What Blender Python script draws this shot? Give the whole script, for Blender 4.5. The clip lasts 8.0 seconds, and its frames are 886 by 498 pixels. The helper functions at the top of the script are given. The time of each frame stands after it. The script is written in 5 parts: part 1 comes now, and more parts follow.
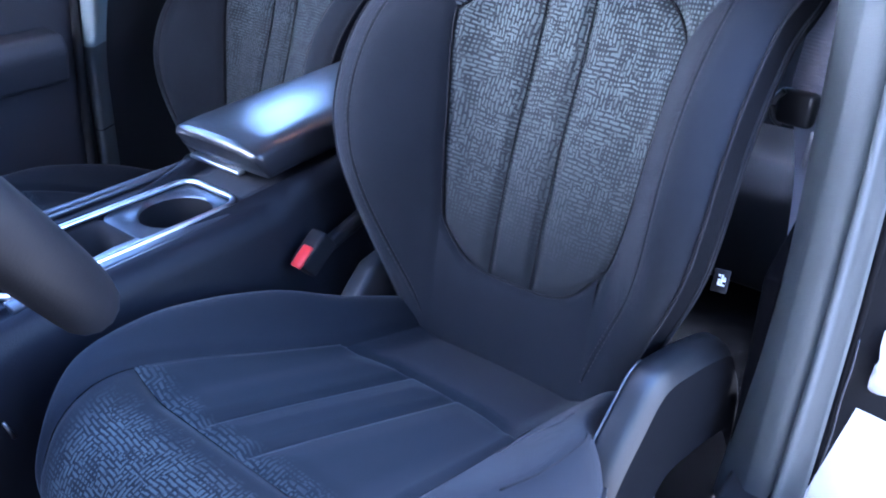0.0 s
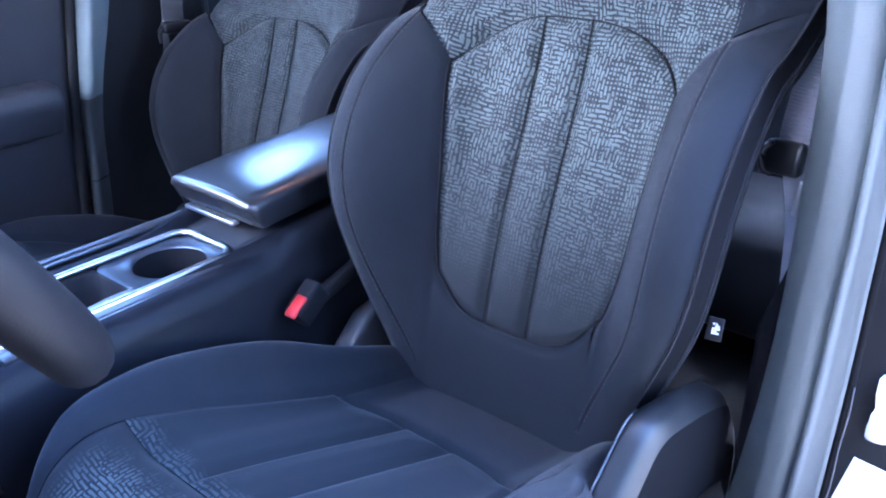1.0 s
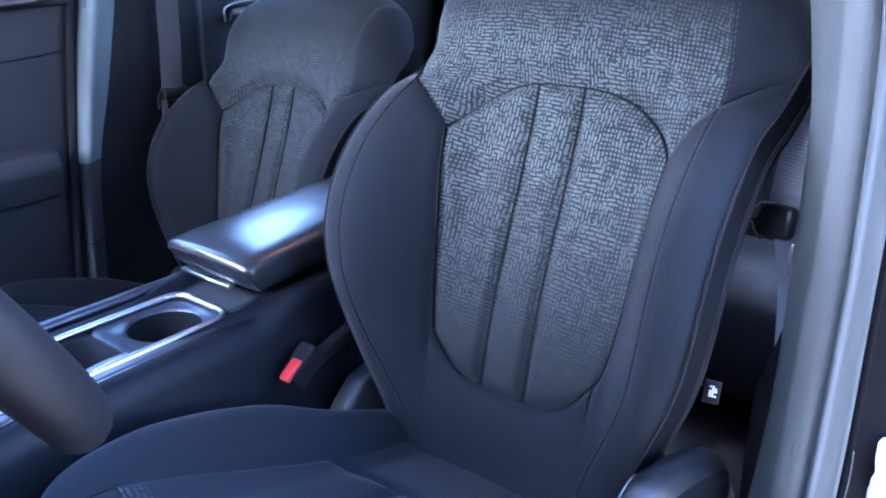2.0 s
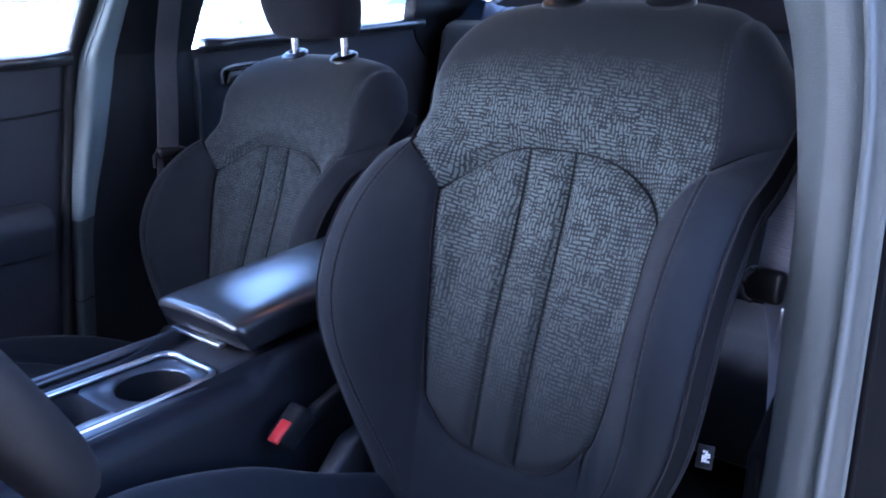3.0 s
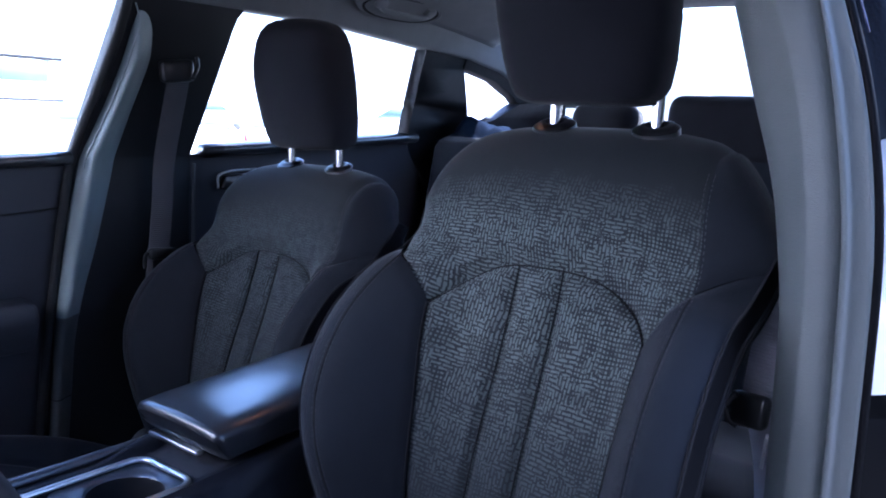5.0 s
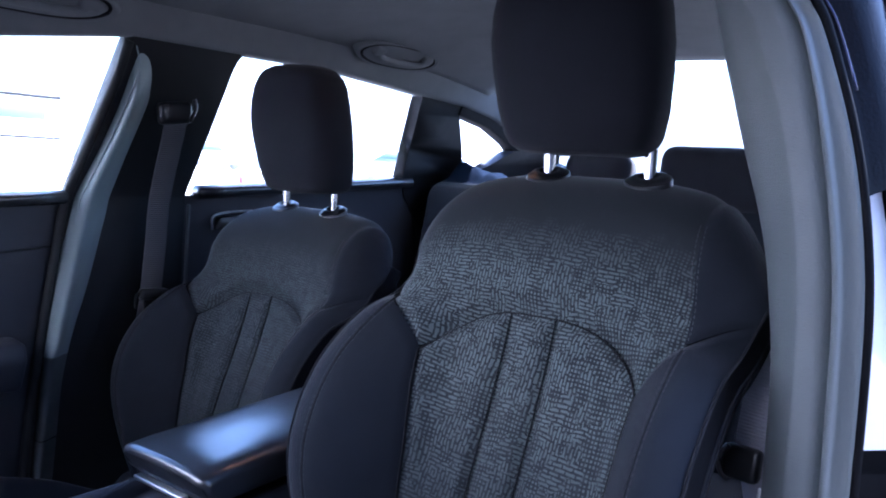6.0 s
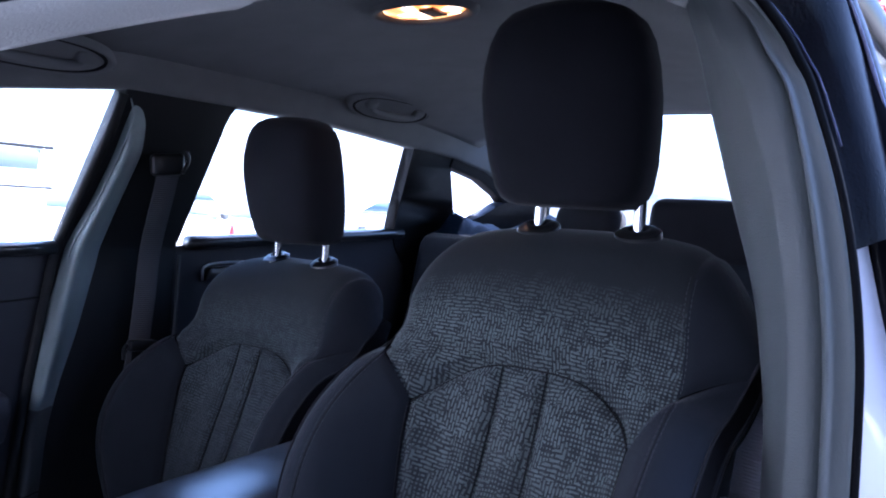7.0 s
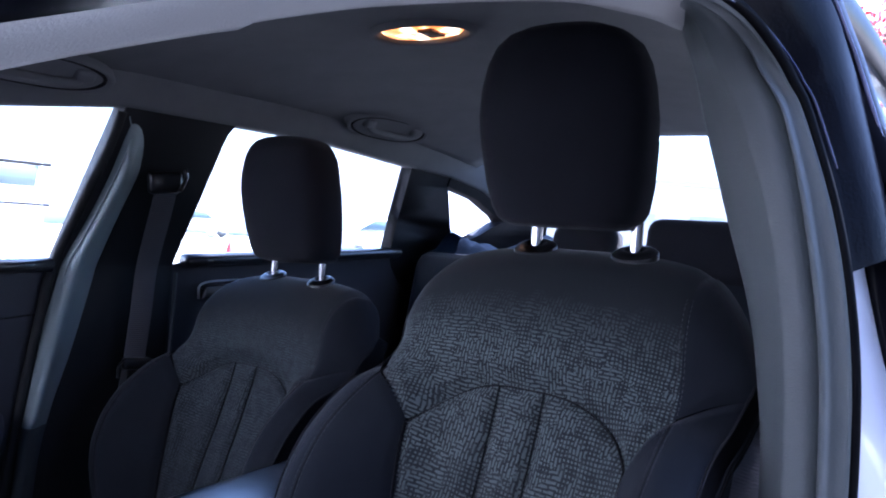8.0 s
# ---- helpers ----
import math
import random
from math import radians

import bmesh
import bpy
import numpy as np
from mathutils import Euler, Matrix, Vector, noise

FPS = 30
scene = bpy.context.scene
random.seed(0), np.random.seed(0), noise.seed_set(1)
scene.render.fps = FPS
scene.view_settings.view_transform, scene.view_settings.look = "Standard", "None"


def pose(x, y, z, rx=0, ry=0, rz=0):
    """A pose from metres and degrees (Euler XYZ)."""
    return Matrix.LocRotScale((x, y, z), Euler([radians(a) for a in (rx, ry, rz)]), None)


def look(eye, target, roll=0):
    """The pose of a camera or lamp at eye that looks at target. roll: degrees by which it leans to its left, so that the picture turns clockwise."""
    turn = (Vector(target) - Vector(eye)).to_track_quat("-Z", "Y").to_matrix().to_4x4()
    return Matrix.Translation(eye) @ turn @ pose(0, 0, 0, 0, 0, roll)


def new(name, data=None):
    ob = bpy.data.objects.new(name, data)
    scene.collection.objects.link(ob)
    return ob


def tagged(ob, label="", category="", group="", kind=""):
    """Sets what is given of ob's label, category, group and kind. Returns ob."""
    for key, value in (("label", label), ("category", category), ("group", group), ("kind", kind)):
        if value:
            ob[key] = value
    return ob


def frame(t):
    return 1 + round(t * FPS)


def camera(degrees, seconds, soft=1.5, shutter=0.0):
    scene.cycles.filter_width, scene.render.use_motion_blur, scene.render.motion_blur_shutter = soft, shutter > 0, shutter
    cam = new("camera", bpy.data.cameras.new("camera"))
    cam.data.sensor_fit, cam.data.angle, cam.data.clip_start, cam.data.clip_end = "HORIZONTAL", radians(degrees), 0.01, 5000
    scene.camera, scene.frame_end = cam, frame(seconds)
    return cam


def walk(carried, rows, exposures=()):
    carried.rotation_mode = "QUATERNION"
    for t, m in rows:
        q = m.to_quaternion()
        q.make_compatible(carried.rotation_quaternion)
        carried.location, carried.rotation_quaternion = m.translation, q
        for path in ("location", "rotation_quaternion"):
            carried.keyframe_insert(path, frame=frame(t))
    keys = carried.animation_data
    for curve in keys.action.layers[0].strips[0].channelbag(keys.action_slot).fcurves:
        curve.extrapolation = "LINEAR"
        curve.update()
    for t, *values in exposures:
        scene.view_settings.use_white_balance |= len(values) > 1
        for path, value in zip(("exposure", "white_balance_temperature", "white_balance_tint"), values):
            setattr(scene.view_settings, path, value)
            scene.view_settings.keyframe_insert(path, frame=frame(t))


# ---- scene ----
cam = camera(57.841, 8.0, soft=2.0)
# seconds, x, y, z, yaw, pitch, roll
ROWS = [
    (0.0, 0.4729, -0.9339, 1.0911, 40.369, -29.221, 1.135),
    (0.5, 0.4722, -0.9352, 1.0928, 39.999, -27.640, 1.097),
    (1.0, 0.4723, -0.9360, 1.0933, 39.697, -25.784, 1.051),
    (1.5, 0.4719, -0.9387, 1.0943, 39.370, -23.670, 0.965),
    (2.0, 0.4722, -0.9411, 1.0961, 39.070, -21.366, 0.904),
    (3.5, 0.4728, -0.9466, 1.0988, 38.082, -14.958, -0.242),
    (4.0, 0.4722, -0.9482, 1.1013, 37.982, -12.931, -0.507),
    (4.5, 0.4738, -0.9520, 1.1033, 37.681, -11.007, -1.473),
    (6.0, 0.4753, -0.9548, 1.1091, 37.037, -6.157, -3.306),
    (6.5, 0.4760, -0.9552, 1.1097, 36.807, -4.337, -3.381),
    (7.0, 0.4756, -0.9564, 1.1118, 36.581, -2.553, -3.445),
    (7.5, 0.4761, -0.9566, 1.1131, 36.521, -1.756, -3.677),
    (8.0, 0.4758, -0.9565, 1.1125, 36.457, -1.182, -3.770),
]
walk(
    cam,
    [
        (t, pose(x, y, z, 0, 0, yaw) @ pose(0, 0, 0, 90 + pitch) @ pose(0, 0, 0, 0, 0, -roll))
        for t, x, y, z, yaw, pitch, roll in ROWS
    ],
    exposures=[(0.0, 5.75, 4850, 20), (0.9, 6.04, 4850, 20), (2.0, 5.72, 4900, 21), (3.4, 4.58, 5000, 21), (4.5, 4.15, 5050, 21), (6.0, 4.3, 5050, 22), (6.5, 4.25, 5050, 22), (7.0, 3.75, 5050, 23), (8.0, 3.65, 5100, 24)],
)

# ---- light ----
world = bpy.data.worlds.new("world")
scene.world = world
world.use_nodes = True
wn = world.node_tree.nodes
sky = wn.new("ShaderNodeTexSky")
sky.sky_type, sky.sun_disc = "NISHITA", False
sky.sun_elevation, sky.sun_rotation = radians(67), radians(1)
wn["Background"].inputs["Strength"].default_value = 0.06
world.node_tree.links.new(sky.outputs["Color"], wn["Background"].inputs["Color"])
sun = new("sun", bpy.data.lights.new("sun", "SUN"))
sun.data.energy, sun.data.angle, sun.data.color = 5.0, radians(1.0), (1.0, 0.95, 0.88)
sun.matrix_world = look((0.12, 5.0, 11.8), (0, 0, 0))


# ---- materials ----
def material(name, colour, rough=0.5, metal=0.0, spec=0.5):
    m = bpy.data.materials.new(name)
    m.use_nodes = True
    b = m.node_tree.nodes["Principled BSDF"]
    b.inputs["Base Color"].default_value = (*colour, 1)
    b.inputs["Roughness"].default_value = rough
    b.inputs["Metallic"].default_value = metal
    b.inputs["Specular IOR Level"].default_value = spec
    return m


def node(m, kind, **inputs):
    n = m.node_tree.nodes.new(kind)
    for key, value in inputs.items():
        n.inputs[key.replace("_", " ")].default_value = value
    return n


def wire(m, a, b):
    m.node_tree.links.new(a, b)


def bsdf(m):
    return m.node_tree.nodes["Principled BSDF"]


def grained(m, colour, scale, amount, bump, bump_scale, rough_var=0.0):
    """Two scales of colour variation and a fine relief."""
    tc = node(m, "ShaderNodeTexCoord")
    big = node(m, "ShaderNodeTexNoise", Scale=scale, Detail=4.0)
    ramp = node(m, "ShaderNodeMapRange", To_Min=1 - amount, To_Max=1 + amount)
    mix = node(m, "ShaderNodeVectorMath")
    mix.operation = "SCALE"
    mix.inputs[0].default_value = colour
    wire(m, tc.outputs["Object"], big.inputs["Vector"])
    wire(m, big.outputs["Fac"], ramp.inputs["Value"])
    wire(m, ramp.outputs["Result"], mix.inputs["Scale"])
    wire(m, mix.outputs["Vector"], bsdf(m).inputs["Base Color"])
    fine = node(m, "ShaderNodeTexNoise", Scale=bump_scale, Detail=3.0)
    bm_ = node(m, "ShaderNodeBump", Strength=bump, Distance=0.001)
    wire(m, tc.outputs["Object"], fine.inputs["Vector"])
    wire(m, fine.outputs["Fac"], bm_.inputs["Height"])
    wire(m, bm_.outputs["Normal"], bsdf(m).inputs["Normal"])
    if rough_var:
        base = bsdf(m).inputs["Roughness"].default_value
        rr = node(m, "ShaderNodeMapRange", To_Min=base - rough_var, To_Max=base + rough_var)
        mid = node(m, "ShaderNodeTexNoise", Scale=scale * 4, Detail=5.0)
        wire(m, tc.outputs["Object"], mid.inputs["Vector"])
        wire(m, mid.outputs["Fac"], rr.inputs["Value"])
        wire(m, rr.outputs["Result"], bsdf(m).inputs["Roughness"])
    return m


def plastic(name, colour, rough=0.5, bump=0.25, bump_scale=900.0, spec=0.5):
    return grained(material(name, colour, rough, 0, spec), colour, 9.0, 0.12, bump, bump_scale, 0.06)


def woven(name, colour, bump=0.5):
    m = grained(material(name, colour, 0.92, 0, 0.12), colour, 14.0, 0.18, bump, 1400.0)
    bsdf(m).inputs["Sheen Weight"].default_value = 0.12
    bsdf(m).inputs["Sheen Roughness"].default_value = 0.35
    return m


def hatched(name, dark, light, lo, hi, lo2=None, hi2=None, side=None):
    """Dark seat cloth with printed dashes that turn from patch to patch. They come in between lo and hi
    along the cloth's length and die out again between lo2 and hi2."""
    m = material(name, dark, 0.9, 0, 0.15)
    bsdf(m).inputs["Sheen Weight"].default_value = 0.1
    bsdf(m).inputs["Sheen Roughness"].default_value = 0.35
    uv = node(m, "ShaderNodeUVMap")
    cm = node(m, "ShaderNodeVectorMath")
    cm.operation = "SCALE"
    cm.inputs["Scale"].default_value = 100.0
    wire(m, uv.outputs["UV"], cm.inputs[0])
    warp = node(m, "ShaderNodeTexNoise", Scale=0.22, Detail=1.0)
    wire(m, cm.outputs["Vector"], warp.inputs["Vector"])
    sub = node(m, "ShaderNodeVectorMath")
    sub.operation = "SUBTRACT"
    sub.inputs[1].default_value = (0.5, 0.5, 0.5)
    wire(m, warp.outputs["Color"], sub.inputs[0])
    amp = node(m, "ShaderNodeVectorMath")
    amp.operation = "MULTIPLY_ADD"
    amp.inputs[1].default_value = (0.7, 0.7, 0)
    wire(m, sub.outputs["Vector"], amp.inputs[0])
    fine_warp = node(m, "ShaderNodeTexNoise", Scale=1.1, Detail=1.0)
    wire(m, cm.outputs["Vector"], fine_warp.inputs["Vector"])
    fsub = node(m, "ShaderNodeVectorMath")
    fsub.operation = "MULTIPLY_ADD"
    fsub.inputs[1].default_value, fsub.inputs[2].default_value = (0.24, 0.24, 0), (-0.12, -0.12, 0)
    wire(m, fine_warp.outputs["Color"], fsub.inputs[0])
    fadd = node(m, "ShaderNodeVectorMath")
    wire(m, cm.outputs["Vector"], fadd.inputs[0])
    wire(m, fsub.outputs["Vector"], fadd.inputs[1])
    wire(m, fadd.outputs["Vector"], amp.inputs[2])

    def dashes(turn, width, row, gap):
        mp = node(m, "ShaderNodeMapping")
        mp.inputs["Rotation"].default_value = (0, 0, radians(turn))
        wire(m, amp.outputs["Vector"], mp.inputs["Vector"])
        br = node(m, "ShaderNodeTexBrick", Color1=(0.5, 0.5, 0.5, 1), Color2=(1, 1, 1, 1), Mortar=(0, 0, 0, 1), Scale=1.0)
        br.inputs["Bias"].default_value = 0.2
        br.inputs["Mortar Size"].default_value = gap
        br.inputs["Mortar Smooth"].default_value = 1.0
        br.inputs["Brick Width"].default_value = width
        br.inputs["Row Height"].default_value = row
        br.offset = 0.37 if width > 1 else 0.0
        wire(m, mp.outputs["Vector"], br.inputs["Vector"])
        return br

    a, b, c = dashes(3, 1.45, 0.47, 0.19), dashes(93, 1.25, 0.46, 0.19), dashes(2, 0.48, 0.48, 0.20)
    cell = node(m, "ShaderNodeTexVoronoi", Scale=0.55)
    cell.distance = "MANHATTAN"
    wire(m, amp.outputs["Vector"], cell.inputs["Vector"])
    sep = node(m, "ShaderNodeSeparateColor")
    wire(m, cell.outputs["Color"], sep.inputs["Color"])

    def pick(chan, level, x, y):
        th = node(m, "ShaderNodeMath")
        th.operation = "GREATER_THAN"
        th.inputs[1].default_value = level
        wire(m, chan, th.inputs[0])
        mx = node(m, "ShaderNodeMix")
        mx.data_type = "RGBA"
        wire(m, th.outputs[0], mx.inputs["Factor"])
        wire(m, x, mx.inputs["A"])
        wire(m, y, mx.inputs["B"])
        return mx.outputs["Result"]

    ab = pick(sep.outputs["Red"], 0.52, a.outputs["Fac"], b.outputs["Fac"])
    # dots gather towards the outer side
    xyz = node(m, "ShaderNodeSeparateXYZ")
    wire(m, uv.outputs["UV"], xyz.inputs["Vector"])
    lean = node(m, "ShaderNodeMapRange", From_Min=0.05, From_Max=0.15, To_Min=0.0, To_Max=0.6)
    wire(m, xyz.outputs["X"], lean.inputs["Value"])
    dotty = node(m, "ShaderNodeMath")
    dotty.operation = "ADD"
    wire(m, sep.outputs["Green"], dotty.inputs[0])
    wire(m, lean.outputs["Result"], dotty.inputs[1])
    abc = pick(dotty.outputs[0], 0.78, ab, c.outputs["Fac"])
    # the strokes swell and thin out from place to place
    swell = node(m, "ShaderNodeTexNoise", Scale=0.8, Detail=3.0)
    wire(m, cm.outputs["Vector"], swell.inputs["Vector"])
    reach = node(m, "ShaderNodeMapRange", From_Min=0.3, From_Max=0.7, To_Min=0.05, To_Max=0.80)
    wire(m, swell.outputs["Fac"], reach.inputs["Value"])
    over = node(m, "ShaderNodeMath")
    over.operation = "SUBTRACT"
    wire(m, abc, over.inputs[1])
    wire(m, reach.outputs["Result"], over.inputs[0])
    soft_edge = node(m, "ShaderNodeMapRange", From_Min=-0.15, From_Max=0.15)
    wire(m, over.outputs[0], soft_edge.inputs["Value"])
    abc = soft_edge.outputs["Result"]
    # here and there the print runs together
    melt = node(m, "ShaderNodeTexNoise", Scale=0.9, Detail=2.0)
    wire(m, cm.outputs["Vector"], melt.inputs["Vector"])
    mlr = node(m, "ShaderNodeMapRange", From_Min=0.52, From_Max=0.68, To_Min=0.0, To_Max=0.3)
    wire(m, melt.outputs["Fac"], mlr.inputs["Value"])
    run = node(m, "ShaderNodeMix")
    run.data_type = "RGBA"
    run.inputs["B"].default_value = (0.55, 0.55, 0.55, 1)
    wire(m, mlr.outputs["Result"], run.inputs["Factor"])
    wire(m, abc, run.inputs["A"])
    abc = run.outputs["Result"]
    # the print is worn and uneven
    blot = node(m, "ShaderNodeTexNoise", Scale=0.5, Detail=3.0)
    wire(m, cm.outputs["Vector"], blot.inputs["Vector"])
    blr = node(m, "ShaderNodeMapRange", From_Min=0.3, From_Max=0.65, To_Min=0.75, To_Max=1.0)
    wire(m, blot.outputs["Fac"], blr.inputs["Value"])
    # where the print begins and ends
    jit = node(m, "ShaderNodeMath")
    jit.operation = "MULTIPLY_ADD"
    jit.inputs[1].default_value = 0.05
    wire(m, blot.outputs["Fac"], jit.inputs[0])
    wire(m, xyz.outputs["Y"], jit.inputs[2])
    fade = node(m, "ShaderNodeMapRange", From_Min=lo + 0.025, From_Max=hi + 0.025)
    wire(m, jit.outputs[0], fade.inputs["Value"])
    fac = fade.outputs["Result"]

    def times(x, y):
        mu = node(m, "ShaderNodeMath")
        mu.operation = "MULTIPLY"
        wire(m, x, mu.inputs[0])
        wire(m, y, mu.inputs[1])
        return mu.outputs[0]

    if lo2 is not None:
        f2 = node(m, "ShaderNodeMapRange", From_Min=lo2 + 0.025, From_Max=hi2 + 0.025, To_Min=1.0, To_Max=0.0)
        wire(m, jit.outputs[0], f2.inputs["Value"])
        fac = times(fac, f2.outputs["Result"])
    if side is not None:
        ab_ = node(m, "ShaderNodeMath")
        ab_.operation = "ABSOLUTE"
        wire(m, xyz.outputs["X"], ab_.inputs[0])
        f3 = node(m, "ShaderNodeMapRange", From_Min=side[0], From_Max=side[1], To_Min=1.0, To_Max=0.0)
        wire(m, ab_.outputs[0], f3.inputs["Value"])
        fac = times(fac, f3.outputs["Result"])
    fac = times(fac, blr.outputs["Result"])
    fac = times(fac, abc)
    mx = node(m, "ShaderNodeMix")
    mx.data_type = "RGBA"
    mx.inputs["A"].default_value, mx.inputs["B"].default_value = (*dark, 1), (*light, 1)
    wire(m, fac, mx.inputs["Factor"])
    wire(m, mx.outputs["Result"], bsdf(m).inputs["Base Color"])
    fine = node(m, "ShaderNodeTexNoise", Scale=16.0, Detail=2.0)
    wire(m, cm.outputs["Vector"], fine.inputs["Vector"])
    hgt = node(m, "ShaderNodeMath")
    hgt.operation = "ADD"
    wire(m, fine.outputs["Fac"], hgt.inputs[0])
    wire(m, fac, hgt.inputs[1])
    bump = node(m, "ShaderNodeBump", Strength=0.15, Distance=0.0006)
    wire(m, hgt.outputs[0], bump.inputs["Height"])
    wire(m, bump.outputs["Normal"], bsdf(m).inputs["Normal"])
    return m


DARK, LIGHT = (0.0212, 0.0235, 0.0265), (0.105, 0.124, 0.125)
CLOTH = woven("plain_seat_cloth", (0.015, 0.0172, 0.0222))
# the insert's print thins out low down, which also darkens the shaded lower back
CLOTH_PRINT = hatched("printed_seat_cloth", DARK, LIGHT, 0.62, 0.87)
CLOTH_YOKE = hatched("printed_shoulder_cloth", DARK, LIGHT, 0.5, 0.6, 0.985, 1.055)
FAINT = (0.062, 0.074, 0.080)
CLOTH_PRINT_FAINT = hatched("faint_printed_seat_cloth", DARK, FAINT, 0.62, 0.87)
CLOTH_YOKE_FAINT = hatched("faint_printed_shoulder_cloth", DARK, FAINT, 0.5, 0.6, 0.985, 1.055)
CLOTH_ROLL = hatched("printed_front_cloth", (0.016, 0.0175, 0.021), (0.078, 0.092, 0.094), -5.0, -4.0, -0.70, -0.675, (0.115, 0.15))
CLOTH_CHANNEL = hatched("printed_channel_cloth", (0.015, 0.0172, 0.0215), (0.078, 0.092, 0.094), -5.0, -4.0, -0.665, -0.63)
# taken near black so that the seats' sides hold shade in their colour
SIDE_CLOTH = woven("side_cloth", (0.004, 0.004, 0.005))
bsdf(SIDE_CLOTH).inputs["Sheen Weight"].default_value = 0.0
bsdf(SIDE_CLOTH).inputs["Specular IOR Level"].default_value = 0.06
THREAD = woven("seam_thread", (0.012, 0.012, 0.014))
TRIM = plastic("black_trim_plastic", (0.014, 0.014, 0.016), 0.5, 0.25, 900, 0.35)
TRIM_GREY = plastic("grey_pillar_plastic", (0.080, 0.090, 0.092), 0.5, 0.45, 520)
# lighter copy of the pillar plastic, with windscreen light in its colour
PILLAR_GREY = plastic("lit_pillar_plastic", (0.235, 0.285, 0.29), 0.5, 0.35, 520)
RAIL_GREY = plastic("light_grey_trim_plastic", (0.32, 0.316, 0.305), 0.5, 0.3, 700)
DOOR_SKIN = plastic("door_skin_plastic", (0.050, 0.050, 0.058), 0.55, 0.35, 600, 0.4)
MATTE = plastic("matte_black_trim", (0.012, 0.012, 0.014), 0.75, 0.3, 900, 0.15)
SEAT_PLASTIC = plastic("seat_cover_plastic", (0.006, 0.0065, 0.008), 0.42, 0.25, 900, 0.35)
HINGE_GREY = plastic("grey_hinge_plastic", (0.04, 0.042, 0.048), 0.5, 0.25, 900)
SOFT = plastic("soft_dark_trim", (0.0080, 0.0088, 0.0130), 0.55, 0.35, 600, 0.20)
VINYL = plastic("black_vinyl", (0.018, 0.018, 0.021), 0.34, 0.06, 400)
CHROME = material("polished_chrome", (0.8, 0.81, 0.83), 0.2, 1.0)
SATIN = grained(material("satin_metal_trim", (0.55, 0.56, 0.58), 0.28, 1.0), (0.55, 0.56, 0.58), 30, 0.08, 0.05, 900)
PIANO = grained(material("gloss_black_trim", (0.004, 0.004, 0.006), 0.3, 0, 0.03), (0.004, 0.004, 0.006), 12, 0.2, 0.02, 300, 0.03)
HEADLINING = woven("headliner_felt", (0.165, 0.168, 0.17), 0.3)
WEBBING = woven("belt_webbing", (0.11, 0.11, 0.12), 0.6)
# lit copy of the webbing: the door light is in its colour
WEBBING_LIT = woven("lit_belt_webbing", (0.34, 0.33, 0.375), 0.6)
for web in (WEBBING, WEBBING_LIT):
    web_tc = node(web, "ShaderNodeTexCoord")
    ribs = node(web, "ShaderNodeTexWave", Scale=75.0, Distortion=0.4)
    ribs.bands_direction = "Z"
    rib_bump = node(web, "ShaderNodeBump", Strength=0.7, Distance=0.0012)
    wire(web, web_tc.outputs["Object"], ribs.inputs["Vector"])
    wire(web, ribs.outputs["Fac"], rib_bump.inputs["Height"])
    wire(web, rib_bump.outputs["Normal"], bsdf(web).inputs["Normal"])
RED = plastic("red_button_plastic", (0.55, 0.03, 0.03), 0.4)
# tyres and hubs made pale, with the glare outside put into their colour
TYRE = plastic("overexposed_wheel", (0.55, 0.55, 0.56), 0.5)
RUBBER = plastic("black_rubber", (0.012, 0.012, 0.012), 0.7)
PAINT = grained(material("dark_blue_paint", (0.006, 0.007, 0.014), 0.25, 0.0, 0.3), (0.006, 0.007, 0.014), 3, 0.15, 0.0, 400)
bsdf(PAINT).inputs["Coat Weight"].default_value = 0.12
bsdf(PAINT).inputs["Coat Roughness"].default_value = 0.04
LABEL_WHITE = plastic("label_paper", (0.8, 0.8, 0.78), 0.5, 0.05)
JACKET = woven("dark_blue_jacket_cloth", (0.005, 0.009, 0.020), 0.4)
bsdf(JACKET).inputs["Sheen Weight"].default_value = 0.0
bsdf(JACKET).inputs["Specular IOR Level"].default_value = 0.03
HEAD_CLOTH = woven("headrest_cloth", (0.015, 0.015, 0.019))
TRIM_GLOSSY = plastic("smooth_black_plastic", (0.015, 0.015, 0.017), 0.3, 0.05)
STITCH = woven("grey_stitching", (0.05, 0.05, 0.055))
HANDLE = plastic("grey_handle_plastic", (0.16, 0.163, 0.166), 0.75, 0.25, 900, 0.2)
CARPET = woven("floor_carpet", (0.005, 0.005, 0.006), 0.8)
bsdf(CARPET).inputs["Sheen Weight"].default_value = 0.0
bsdf(CARPET).inputs["Specular IOR Level"].default_value = 0.05
GLASS = material("window_glass", (1, 1, 1), 0.0)
clear = node(GLASS, "ShaderNodeBsdfTransparent", Color=(0.96, 0.98, 0.97, 1))
shine = node(GLASS, "ShaderNodeBsdfGlossy", Roughness=0.02)
pane_mix = node(GLASS, "ShaderNodeMixShader")
pane_mix.inputs["Fac"].default_value = 0.05
wire(GLASS, clear.outputs["BSDF"], pane_mix.inputs[1])
wire(GLASS, shine.outputs["BSDF"], pane_mix.inputs[2])
wire(GLASS, pane_mix.outputs["Shader"], GLASS.node_tree.nodes["Material Output"].inputs["Surface"])

